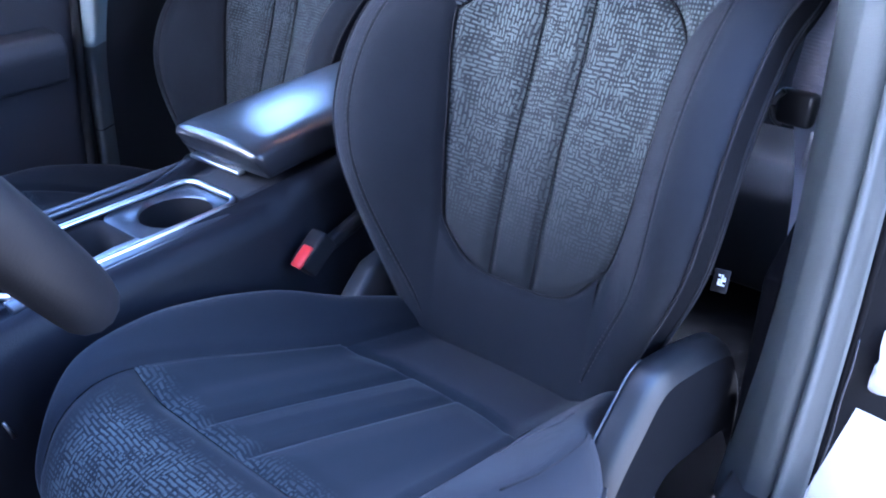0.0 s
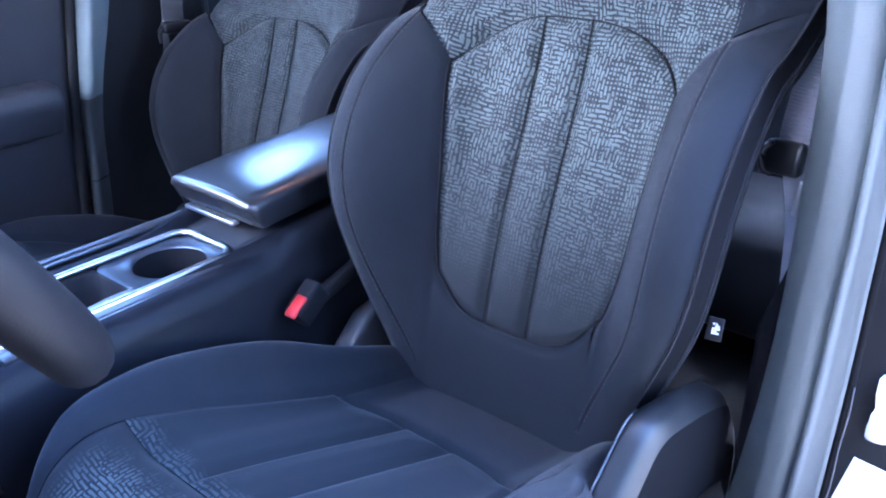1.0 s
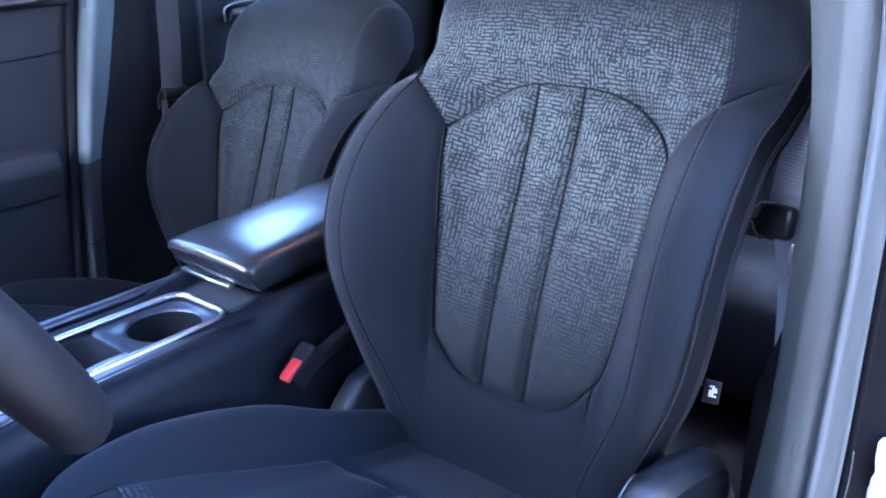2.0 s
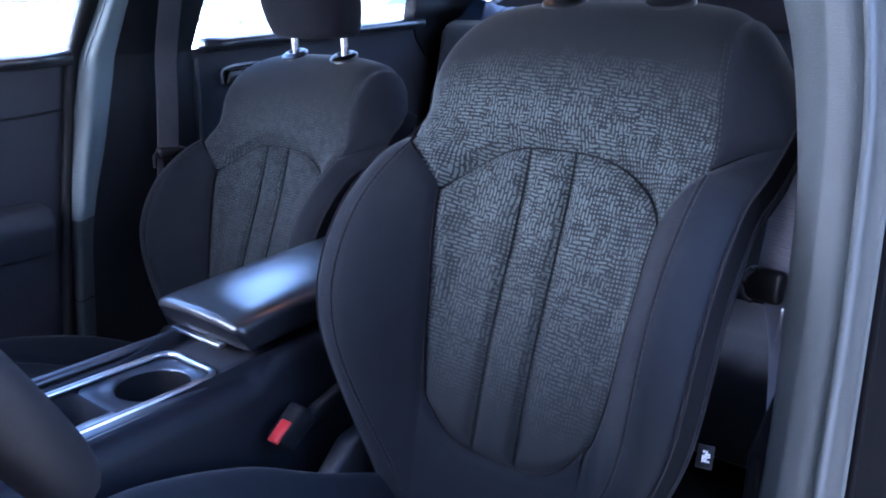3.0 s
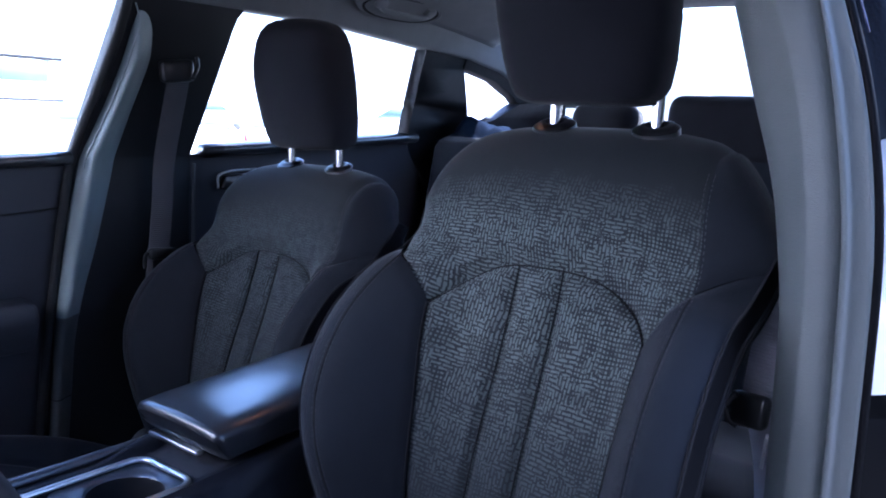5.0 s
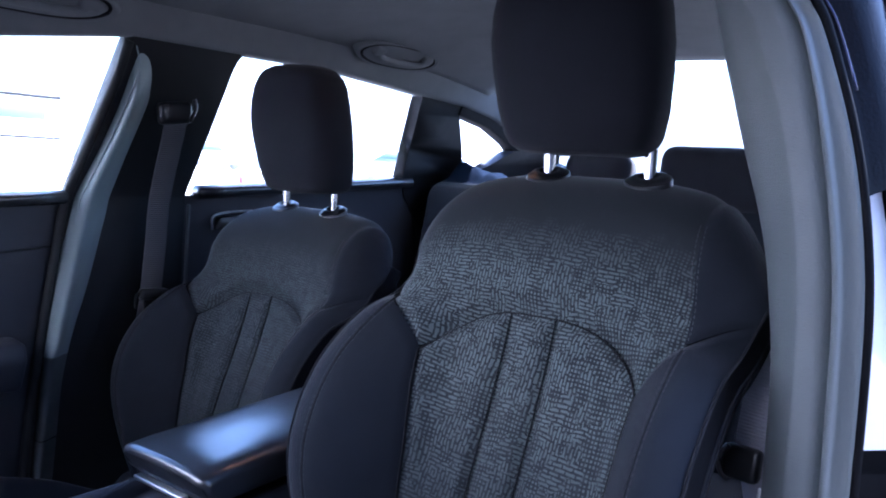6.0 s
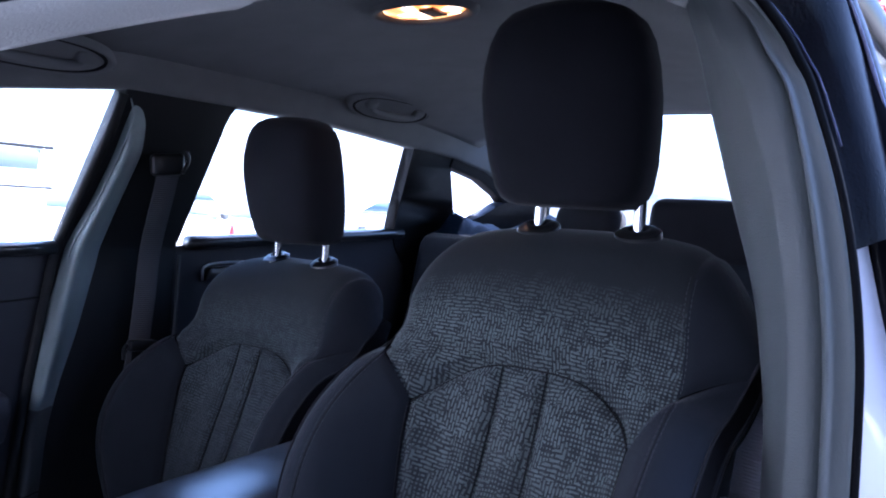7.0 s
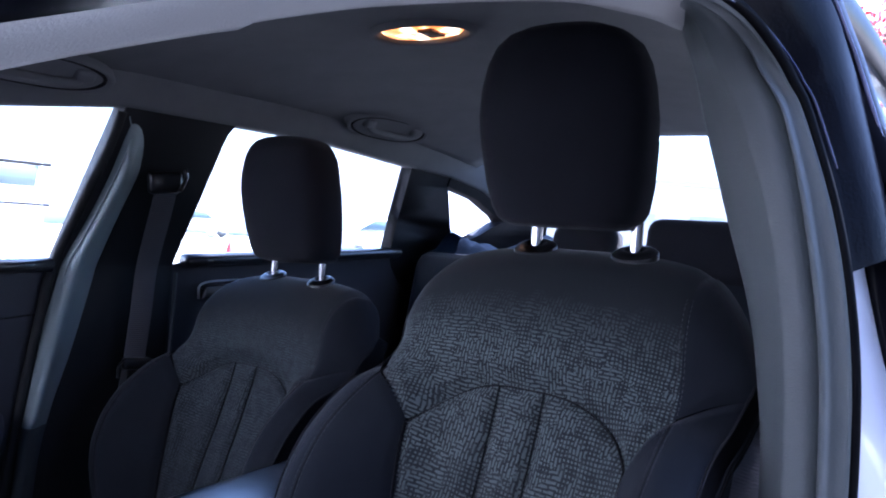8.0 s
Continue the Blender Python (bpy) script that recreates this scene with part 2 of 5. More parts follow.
REAR_GLASS = material("rear_window_glass", (1, 1, 1), 0.0)
rear_clear = node(REAR_GLASS, "ShaderNodeBsdfTransparent", Color=(0.5, 0.53, 0.52, 1))
rear_shine = node(REAR_GLASS, "ShaderNodeBsdfGlossy", Roughness=0.02)
rear_mix = node(REAR_GLASS, "ShaderNodeMixShader")
rear_mix.inputs["Fac"].default_value = 0.05
wire(REAR_GLASS, rear_clear.outputs["BSDF"], rear_mix.inputs[1])
wire(REAR_GLASS, rear_shine.outputs["BSDF"], rear_mix.inputs[2])
wire(REAR_GLASS, rear_mix.outputs["Shader"], REAR_GLASS.node_tree.nodes["Material Output"].inputs["Surface"])
SATIN_DARK = grained(material("dark_satin_trim", (0.09, 0.095, 0.11), 0.3, 0.6), (0.09, 0.095, 0.11), 30, 0.1, 0.05, 900)
CHROME_SOFT = grained(material("soft_chrome", (0.6, 0.61, 0.63), 0.3, 1.0), (0.7, 0.71, 0.73), 40, 0.06, 0.03, 900)
LEATHER = plastic("wheel_leather", (0.006, 0.006, 0.0075), 0.5, 0.12, 700, 0.16)
TRAY = grained(material("satin_tray", (0.09, 0.10, 0.12), 0.32, 0.6), (0.09, 0.10, 0.12), 25, 0.1, 0.03, 600, 0.05)
bsdf(VINYL).inputs["Coat Weight"].default_value = 1.0
bsdf(VINYL).inputs["Coat Roughness"].default_value = 0.2
SILVER = grained(material("pale_jamb_silver", (0.72, 0.72, 0.78), 0.4, 0.0), (0.72, 0.72, 0.78), 8, 0.1, 0.0, 400)
bsdf(SILVER).inputs["Coat Weight"].default_value = 1.0
bsdf(SILVER).inputs["Coat Roughness"].default_value = 0.05
FLANGE = grained(material("painted_flange", (0.05, 0.055, 0.11), 0.22, 0.0), (0.05, 0.055, 0.11), 30, 0.6, 0.1, 300)
JAMB_BLACK = plastic("flat_black_jamb", (0.003, 0.003, 0.004), 0.6, 0.1, 500, 0.06)
WET_RUBBER = grained(material("wet_rubber", (0.004, 0.004, 0.006), 0.22, 0, 0.06), (0.004, 0.004, 0.006), 20, 0.3, 0.35, 260, 0.06)
TINTED = material("privacy_glass", (0.25, 0.26, 0.28), 0.0)
bsdf(TINTED).inputs["Transmission Weight"].default_value = 1.0
bsdf(TINTED).inputs["IOR"].default_value = 1.3
LAMP_LENS = material("lamp_lens", (0.9, 0.6, 0.3), 0.3)
lens_tc = node(LAMP_LENS, "ShaderNodeTexCoord")
lens_noise = node(LAMP_LENS, "ShaderNodeTexNoise", Scale=38.0, Detail=1.5)
lens_ramp = node(LAMP_LENS, "ShaderNodeValToRGB")
for stop, (at, col) in zip((0, 1), ((0.40, (0.42, 0.10, 0.015, 1)), (0.66, (1.0, 0.78, 0.5, 1)))):
    lens_ramp.color_ramp.elements[stop].position = at
    lens_ramp.color_ramp.elements[stop].color = col
mid_stop = lens_ramp.color_ramp.elements.new(0.53)
mid_stop.color = (0.8, 0.32, 0.08, 1)
wire(LAMP_LENS, lens_tc.outputs["Object"], lens_noise.inputs["Vector"])
wire(LAMP_LENS, lens_noise.outputs["Fac"], lens_ramp.inputs["Fac"])
wire(LAMP_LENS, lens_ramp.outputs["Color"], bsdf(LAMP_LENS).inputs["Emission Color"])
bsdf(LAMP_LENS).inputs["Emission Strength"].default_value = 0.5
LAMP_SWITCH = plastic("lamp_switch_plastic", (0.25, 0.12, 0.06), 0.4)
ASPHALT = grained(material("asphalt", (0.05, 0.05, 0.052), 0.9), (0.05, 0.05, 0.052), 0.8, 0.25, 0.5, 90)
CONCRETE = grained(material("pale_concrete", (0.34, 0.335, 0.325), 0.9), (0.34, 0.335, 0.325), 0.6, 0.15, 0.4, 60)


# ---- building tools ----
def part(name, bm, mat, parent=None, label="", smooth=True):
    me = bpy.data.meshes.new(name)
    bm.to_mesh(me)
    bm.free()
    return finish(name, me, mat, parent, label, smooth)


def finish(name, me, mat, parent=None, label="", smooth=True):
    me.materials.append(mat)
    if smooth:
        me.shade_smooth()
    ob = new(name, me)
    if parent is not None:
        ob.parent = parent
    if label:
        ob["label"] = label
    return ob


def thing(name, label, category, group="", kind="", at=(0, 0, 0)):
    ob = new(name)
    ob.empty_display_size = 0.05
    ob.location = at
    return tagged(ob, label, category, group, kind)


def sheet(name, pts, mat, parent=None, label="", uv=None, closed_a=False, closed_b=False):
    """A mesh from a grid of points pts[i][j]; uv: the same grid in metres of cloth."""
    na, nb = len(pts), len(pts[0])
    verts = [tuple(p) for row in pts for p in row]
    faces = []
    for i in range(na if closed_a else na - 1):
        for j in range(nb if closed_b else nb - 1):
            i2, j2 = (i + 1) % na, (j + 1) % nb
            faces.append((i * nb + j, i2 * nb + j, i2 * nb + j2, i * nb + j2))
    me = bpy.data.meshes.new(name)
    me.from_pydata(verts, [], faces)
    if uv is not None:
        flat = [tuple(p) for row in uv for p in row]
        layer = me.uv_layers.new(name="UVMap")
        for loop in me.loops:
            layer.data[loop.index].uv = flat[loop.vertex_index]
    bm = bmesh.new()
    bm.from_mesh(me)
    bmesh.ops.recalc_face_normals(bm, faces=bm.faces)
    bm.to_mesh(me)
    bm.free()
    return finish(name, me, mat, parent, label)


def lerp(a, b, t):
    return a + (b - a) * t


def smooth01(t):
    t = min(1.0, max(0.0, t))
    return t * t * (3 - 2 * t)


def curve1(xs, ys):
    """A smooth function through the given values."""
    xs, ys = np.array(xs, float), np.array(ys, float)
    fine = np.linspace(xs[0], xs[-1], 200)
    vals = np.interp(fine, xs, ys)
    k = np.ones(15) / 15
    pad = np.concatenate([2 * vals[0] - vals[7:0:-1], vals, 2 * vals[-1] - vals[-2:-9:-1]])
    vals = np.convolve(pad, k, "valid")
    return lambda x: float(np.interp(x, fine, vals))


def panel(name, dom, surf, na, nb, mat, parent, tuck=(1, 1, 1, 1), deep=0.006, reach=0.012, puff=0.0, label="", ease=None):
    """An upholstery panel: dom(a, b) gives its place in the cloth, surf(x, s, lift) the place in space. Its edges
    are drawn into the seams on the sides named by tuck (a=0, a=1, b=0, b=1)."""
    d = np.array([[dom(i / na, j / nb) for j in range(nb + 1)] for i in range(na + 1)])
    sa = np.zeros(d.shape[:2])
    sa[1:] = np.cumsum(np.linalg.norm(np.diff(d, axis=0), axis=2), axis=0)
    sb = np.zeros(d.shape[:2])
    sb[:, 1:] = np.cumsum(np.linalg.norm(np.diff(d, axis=1), axis=2), axis=1)
    pts = []
    for i in range(na + 1):
        row = []
        for j in range(nb + 1):
            ds = (sa[i, j], sa[-1, j] - sa[i, j], sb[i, j], sb[i, -1] - sb[i, j])
            e = max([(1 - smooth01(x / reach)) * k for x, k in zip(ds, tuck)])
            if ease is not None:
                e *= ease(d[i, j, 1])
            near = min([x for x, k in zip(ds, tuck) if k] or [1.0])
            row.append(surf(d[i, j, 0], d[i, j, 1], -deep * e + puff * smooth01(near / 0.04)))
        pts.append(row)
    return sheet(name, pts, mat, parent, label, uv=d)


def crowd(lo, hi, n):
    return [lerp(lo, hi, i / n) for i in range(n + 1)]


def rounded_box(size, r, seg=3):
    bm = bmesh.new()
    bmesh.ops.create_cube(bm, size=1.0)
    bmesh.ops.scale(bm, vec=size, verts=bm.verts)
    bmesh.ops.bevel(bm, geom=bm.edges[:], offset=min(r, min(size) * 0.49), segments=seg, profile=0.5, affect="EDGES")
    return bm


def moved(bm, m):
    bmesh.ops.transform(bm, matrix=m, verts=bm.verts)
    return bm


def prism(outline, lo, hi, axis="x", r=0.0, seg=2):
    """A plate: the outline (two coordinates) drawn out along an axis from lo to hi, its edges rounded by r."""
    bm = bmesh.new()

    def at(p, h):
        return {"x": (h, p[0], p[1]), "y": (p[0], h, p[1]), "z": (p[0], p[1], h)}[axis]

    a = [bm.verts.new(at(p, lo)) for p in outline]
    b = [bm.verts.new(at(p, hi)) for p in outline]
    n = len(outline)
    bm.faces.new(a)
    bm.faces.new(b[::-1])
    for i in range(n):
        bm.faces.new((a[i], b[i], b[(i + 1) % n], a[(i + 1) % n]))
    bmesh.ops.recalc_face_normals(bm, faces=bm.faces)
    if r:
        bmesh.ops.bevel(bm, geom=bm.edges[:], offset=r, segments=seg, profile=0.5, affect="EDGES", clamp_overlap=True)
    return bm


def spline(points, n):
    """n + 1 points of a smooth curve through the given ones."""
    p = [Vector(q) for q in points]
    p = [2 * p[0] - p[1]] + p + [2 * p[-1] - p[-2]]
    out = []
    for k in range(n + 1):
        t = k / n * (len(p) - 3)
        i = min(int(t), len(p) - 4)
        t -= i
        a, b, c, d = p[i : i + 4]
        out.append(0.5 * ((2 * b) + (c - a) * t + (2 * a - 5 * b + 4 * c - d) * t * t + (3 * b - a - 3 * c + d) * t**3))
    return out


def tube(points, r, seg=10, closed=False, flat=1.0, up=(0, 0, 1)):
    """A round bar along points; flat squeezes it across up."""
    bm = bmesh.new()
    rings = []
    n = len(points)
    for i, p in enumerate(points):
        a = points[(i - 1) % n] if closed or i else p
        b = points[(i + 1) % n] if closed or i < n - 1 else p
        d = (Vector(b) - Vector(a)).normalized()
        side = d.cross(Vector(up)).normalized()
        over = side.cross(d)
        rings.append(
            [
                bm.verts.new(Vector(p) + r * (math.cos(2 * math.pi * k / seg) * side * flat + math.sin(2 * math.pi * k / seg) * over))
                for k in range(seg)
            ]
        )
    for i in range(n if closed else n - 1):
        u, v = rings[i], rings[(i + 1) % n]
        for k in range(seg):
            bm.faces.new((u[k], v[k], v[(k + 1) % seg], u[(k + 1) % seg]))
    if not closed:
        bm.faces.new(rings[0][::-1])
        bm.faces.new(rings[-1])
    bmesh.ops.recalc_face_normals(bm, faces=bm.faces)
    return bm


def sweep(name, path, section, mat, parent=None, label="", frames=None):
    """A bar of a given cross-section (x along side, y along up) along a path; frames(i) gives side and up."""
    pts = []
    for i, p in enumerate(path):
        side, up = frames(i)
        pts.append([Vector(p) + side * q[0] + up * q[1] for q in section])
    return sheet(name, pts, mat, parent, label, closed_b=True)


# ---- cabin shell ----
MID = -0.37


def wall_x(z):
    """Half width of the cabin's inner side at a height."""
    return 0.69 if z < 1.0 else lerp(0.69, 0.55, (z - 1.0) / 0.33)


def side_point(sgn, y, z, inset=0.0):
    return Vector((MID + sgn * (wall_x(z) - inset), y, z))


def side_panel(name, outline, mat, parent, sgn=-1, thick=0.03, label="", inset=0.0, r=0.006):
    """A plate that follows the leaning side of the cabin; outline in y, z."""
    bm = prism(outline, 0, thick, "x", 0)
    for z in (0.9, 1.0, 1.06, 1.12, 1.18, 1.24, 1.30):
        bmesh.ops.bisect_plane(bm, geom=bm.verts[:] + bm.edges[:] + bm.faces[:], plane_co=(0, 0, z), plane_no=(0, 0, 1))
    for v in bm.verts:
        h = v.co.x
        q = side_point(sgn, v.co.y, v.co.z, inset)
        v.co.x = q.x + sgn * h
    bmesh.ops.recalc_face_normals(bm, faces=bm.faces)
    if r:
        sharp = [e for e in bm.edges if len(e.link_faces) == 2 and e.calc_face_angle() > 0.9]
        bmesh.ops.bevel(bm, geom=sharp, offset=r, segments=3, profile=0.5, affect="EDGES", clamp_overlap=True)
    return part(name, bm, mat, parent, label)


car = thing("car_body", "dark blue sedan body with grey inner trim", "car body", kind="structure")

# headliner: a shallow vault that sinks towards the rear window
rows = []
for i in range(33):
    y = lerp(-0.80, 1.06, i / 32)
    top = 1.445 - 0.16 * max(0.0, (-0.1 - y) / 0.65) ** 2 - 0.045 * max(0.0, (y - 0.2) / 0.86) ** 2
    row = []
    for j in range(41):
        u = lerp(-1, 1, j / 40)
        row.append((MID + 0.535 * u, y, top - 0.085 * abs(u) ** 3.2))
    rows.append(row)
headliner = sheet("ceiling", rows, HEADLINING)
tagged(headliner, "light grey felt headliner of the car", "ceiling", kind="structure")
sol = headliner.modifiers.new("thickness", "SOLIDIFY")
sol.thickness, sol.offset = 0.02, 1

# outer roof skin
rows = [[(MID + 0.60 * u, y, 1.475 - 0.16 * max(0.0, (-0.1 - y) / 0.65) ** 2 - 0.045 * max(0.0, (y - 0.2) / 0.86) ** 2 - 0.10 * abs(u) ** 3.0)
         for u in [lerp(-1, 1, j / 24) for j in range(25)]] for y in [lerp(-0.80, 1.08, i / 24) for i in range(25)]]
sheet("roof_panel", rows, PAINT, car, "dark blue painted roof")

# floor, bulkhead, dashboard, rear shelf
part("floor_pan", prism([(-1.08, -1.7), (0.34, -1.7), (0.34, 1.8), (-1.08, 1.8)], 0.16, 0.20, "z", 0.01), CARPET, car, "dark floor carpet")
part("dashboard", prism([(-1.75, 0.3), (-1.75, 1.02), (-1.4, 1.03), (-1.18, 1.015), (-1.09, 0.96), (-1.10, 0.75), (-1.25, 0.3)], -1.06, 0.32, "x", 0.02, 3), SOFT, car, "black soft dashboard")
part("rear_shelf", prism([(0.98, 1.0), (0.98, 1.03), (1.75, 1.06), (1.75, 1.0)], -1.02, 0.28, "x", 0.006), SOFT, car, "dark parcel shelf")
part("tail_wall", prism([(1.70, 0.2), (1.70, 1.06), (1.78, 1.06), (1.78, 0.2)], -1.1, 0.36, "x", 0.01), PAINT, car)


rows = [[(MID + lerp(0.55, 0.62, k / 8) * u, lerp(1.10, 1.72, k / 8), lerp(1.395, 1.075, k / 8) - 0.03 * u * u) for u in [lerp(-1, 1, j / 12) for j in range(13)]] for k in range(9)]
sheet("rear_window", rows, REAR_GLASS, car, "tinted rear window glass")


def belt_line(y):
    return 1.0 + 0.045 * (y + 0.15)


# passenger side, front to rear
front_door = thing("front_passenger_door", "closed front passenger door with dark soft inner skin", "car door")
side_panel("door_skin", [(-1.3, 0.25), (-1.3, 0.95), (-0.9, 0.965), (-0.5, 0.985), (-0.155, 1.0), (-0.19, 0.60), (-0.24, 0.25)], DOOR_SKIN, front_door, label="dark soft door skin")
part("door_armrest", prism([(-1.03, 0.645), (-1.06, 0.72), (-1.04, 0.743), (-0.985, 0.738), (-0.975, 0.708), (-1.0, 0.645)], -1.15, -0.262, "y", 0.010, 3), DOOR_SKIN, front_door, "padded door armrest")
part("skin_seam", tube(spline([(-1.0588, -1.1, 0.865), (-1.0588, -0.7, 0.885), (-1.0588, -0.30, 0.896), (-1.0588, -0.175, 0.904)], 24), 0.0022, 6, up=(1, 0, 0)), RUBBER, front_door, "dark seam across the door skin")
part("window_sill", tube([Vector((-1.045, y, belt_line(y) + 0.002)) for y in crowd(-1.25, -0.165, 12)], 0.014, 10, flat=1.5), VINYL, front_door, "smooth black door top")
pane = side_panel("window_pane", [(-1.1, 0.97), (-0.15, 1.005), (-0.10, 1.31), (-0.75, 1.29)], GLASS, front_door, thick=0.004, inset=-0.02, r=0)
pane.visible_shadow = False

rear_door = thing("rear_passenger_door", "closed rear passenger door with dark inner skin", "car door")
side_panel("door_skin", [(0.06, 0.25), (0.09, 1.003), (0.5, 1.025), (0.9, 1.05), (0.95, 0.7), (0.80, 0.25)], DOOR_SKIN, rear_door, label="dark soft door skin")
part("window_sill", tube([Vector((-1.045, y, belt_line(y) - 0.001)) for y in crowd(0.14, 0.87, 12)], 0.016, 10, flat=1.5), VINYL, rear_door, "smooth black door top")
part("door_edge_seal", tube(spline([(-1.046, 0.108, 0.45), (-1.046, 0.112, 0.7), (-1.046, 0.118, 0.985)], 12), 0.004, 8, up=(1, 0, 0)), TRIM_GREY, rear_door, "thin grey door edge seal")
handle = prism([(0.19, 0.925), (0.20, 0.955), (0.30, 0.96), (0.36, 0.955), (0.36, 0.93), (0.30, 0.922)], -1.058, -1.04, "x", 0.004)
part("door_handle", handle, TRIM_GLOSSY, rear_door, "black inner door handle in a chrome ring")
part("handle_ring", tube(spline([(-1.05, 0.185, 0.925), (-1.05, 0.195, 0.96), (-1.05, 0.30, 0.967), (-1.05, 0.37, 0.96)], 20), 0.003, 8, up=(1, 0, 0)), SATIN, rear_door, "satin handle ring")
pane = side_panel("window_pane", [(0.12, 1.0), (0.87, 1.04), (0.78, 1.29), (0.14, 1.315)], GLASS, rear_door, thick=0.004, inset=-0.02, r=0)
pane.visible_shadow = False

# passenger B pillar
side_panel("b_pillar_trim", [(-0.24, 0.25), (-0.20, 0.60), (-0.155, 0.95), (-0.10, 1.315), (0.19, 1.325), (0.170, 1.318), (0.155, 1.307), (0.146, 1.292), (0.141, 1.27), (0.110, 1.0), (0.10, 0.25)], TRIM, car, thick=0.05, inset=0.012, r=0.014, label="black B pillar trim")
# light grey door seal along the pillar's front edge
seal = spline([(MID - wall_x(z) + 0.008, y, z) for y, z in ((-0.225, 0.3), (-0.195, 0.6), (-0.148, 0.9), (-0.128, 1.0), (-0.105, 1.13), (-0.085, 1.23), (-0.078, 1.30))], 40)
front_seal = [p + Vector((0.004, -0.029, 0)) for p in seal]
part("window_channel", tube(front_seal, 0.008, 10, flat=1.2, up=(1, 0, 0)), RUBBER, car, "black window channel")
# rounded front edge of the pillar: lit upper piece, narrower lower ones darkened for shade
EDGE_FRONT = curve1([0.30, 0.65, 0.744, 0.832, 0.99, 1.035, 1.08, 1.19, 1.284, 1.33], [-0.235, -0.204, -0.197, -0.180, -0.144, -0.133, -0.118, -0.093, -0.086, -0.080])
EDGE_REAR = curve1([0.30, 0.642, 0.7335, 0.823, 0.99, 1.08, 1.19, 1.285, 1.33], [-0.195, -0.164, -0.143, -0.113, -0.070, -0.057, -0.036, -0.030, -0.030])


def pillar_edge(name, lo, hi, high, label, mat=TRIM_GREY):
    rows = []
    for z in crowd(lo, hi, 40):
        base, bulge = MID - wall_x(z) + 0.012, lerp(0.014, high, smooth01((z - 0.66) / 0.07))
        end = smooth01((1.297 - z) / 0.11)
        row = [Vector((base - 0.012, EDGE_FRONT(z) + 0.004, z))]
        for k in range(15):
            t = k / 14
            rise = math.sqrt(max(0.0, 1 - (1 - min(1.0, t / 0.2)) ** 2)) * (1 - smooth01((t - 0.12) / 0.9))
            row.append(Vector((base - 0.006 + (bulge * rise + 0.006) * lerp(0.1, 1.0, end), lerp(EDGE_FRONT(z), EDGE_REAR(z), t), z)))
        row.append(Vector((base - 0.01, EDGE_REAR(z) + 0.004, z)))
        rows.append(row)
    sheet(name, rows, mat, car, label)


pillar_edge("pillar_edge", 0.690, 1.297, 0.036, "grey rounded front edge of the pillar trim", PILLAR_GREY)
pillar_edge("middle_pillar_edge", 0.526, 0.690, 0.036, "middle pillar edge darkened to hold shade")
part("edge_bead", tube(spline([(MID - wall_x(z) + 0.034, EDGE_FRONT(z) + 0.001, z) for z in crowd(0.98, 1.26, 14)] + [(MID - wall_x(1.29) + 0.024, EDGE_FRONT(1.29) - 0.012, 1.292)], 40), 0.0016, 6, up=(1, 0, 0)), PILLAR_GREY, car, "thin bead along the pillar trim")
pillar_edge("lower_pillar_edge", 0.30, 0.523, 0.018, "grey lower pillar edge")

# C pillar, quarter window surround
side_panel("c_pillar_trim", [(0.832, 1.045), (0.808, 1.15), (0.782, 1.285), (0.80, 1.31), (0.97, 1.30), (0.978, 1.25), (1.105, 1.09), (1.15, 1.0), (0.95, 0.9)], MATTE, car, thick=0.04, inset=0.004, r=0.012, label="black C pillar trim")
side_panel("rear_quarter_trim", [(1.08, 1.0), (1.10, 1.076), (1.20, 1.106), (1.31, 1.158), (1.60, 1.19), (1.72, 1.0)], SOFT, car, thick=0.05, inset=0.03, r=0.02, label="dark rear quarter trim")
side_panel("rear_quarter_rail", [(0.97, 1.25), (0.96, 1.36), (1.4, 1.36), (1.75, 1.16), (1.60, 1.155), (1.33, 1.160), (1.295, 1.177), (1.15, 1.222)], MATTE, car, thick=0.04, inset=0.01, r=0.008, label="dark rear rail trim")

side_panel("lower_side_trim", [(0.78, 0.2), (0.93, 0.95), (0.95, 1.0), (1.74, 1.06), (1.74, 0.2)], SOFT, car, thick=0.04, inset=-0.012, r=0, label="dark rear side trim")
side_panel("lower_side_trim", [(0.05, 0.2), (0.05, 1.0), (1.74, 1.06), (1.74, 0.2)], SOFT, car, sgn=1, thick=0.04, inset=-0.012, r=0, label="dark rear side trim")
side_panel("front_side_trim", [(-1.7, 0.2), (-1.7, 0.95), (-1.29, 0.95), (-1.29, 0.2)], SOFT, car, thick=0.05, inset=-0.005, r=0, label="dark side trim ahead of the door")
side_panel("front_side_trim", [(-1.75, 0.2), (-1.75, 0.97), (-1.15, 0.97), (-1.2, 0.2)], SOFT, car, sgn=1, thick=0.05, inset=-0.005, r=0, label="dark side trim ahead of the door")
side_panel("rear_window_post", [(0.95, 1.03), (1.06, 1.34), (1.3, 1.36), (1.75, 1.06)], TRIM, car, sgn=1, thick=0.05, r=0, label="dark rear window post")
part("windscreen_pillar", tube([Vector(q) for q in ((-0.90, -0.70, 1.28), (-0.96, -1.0, 1.17), (-1.02, -1.4, 1.0))], 0.03, 10), TRIM_GREY, car, "grey A pillar trim")

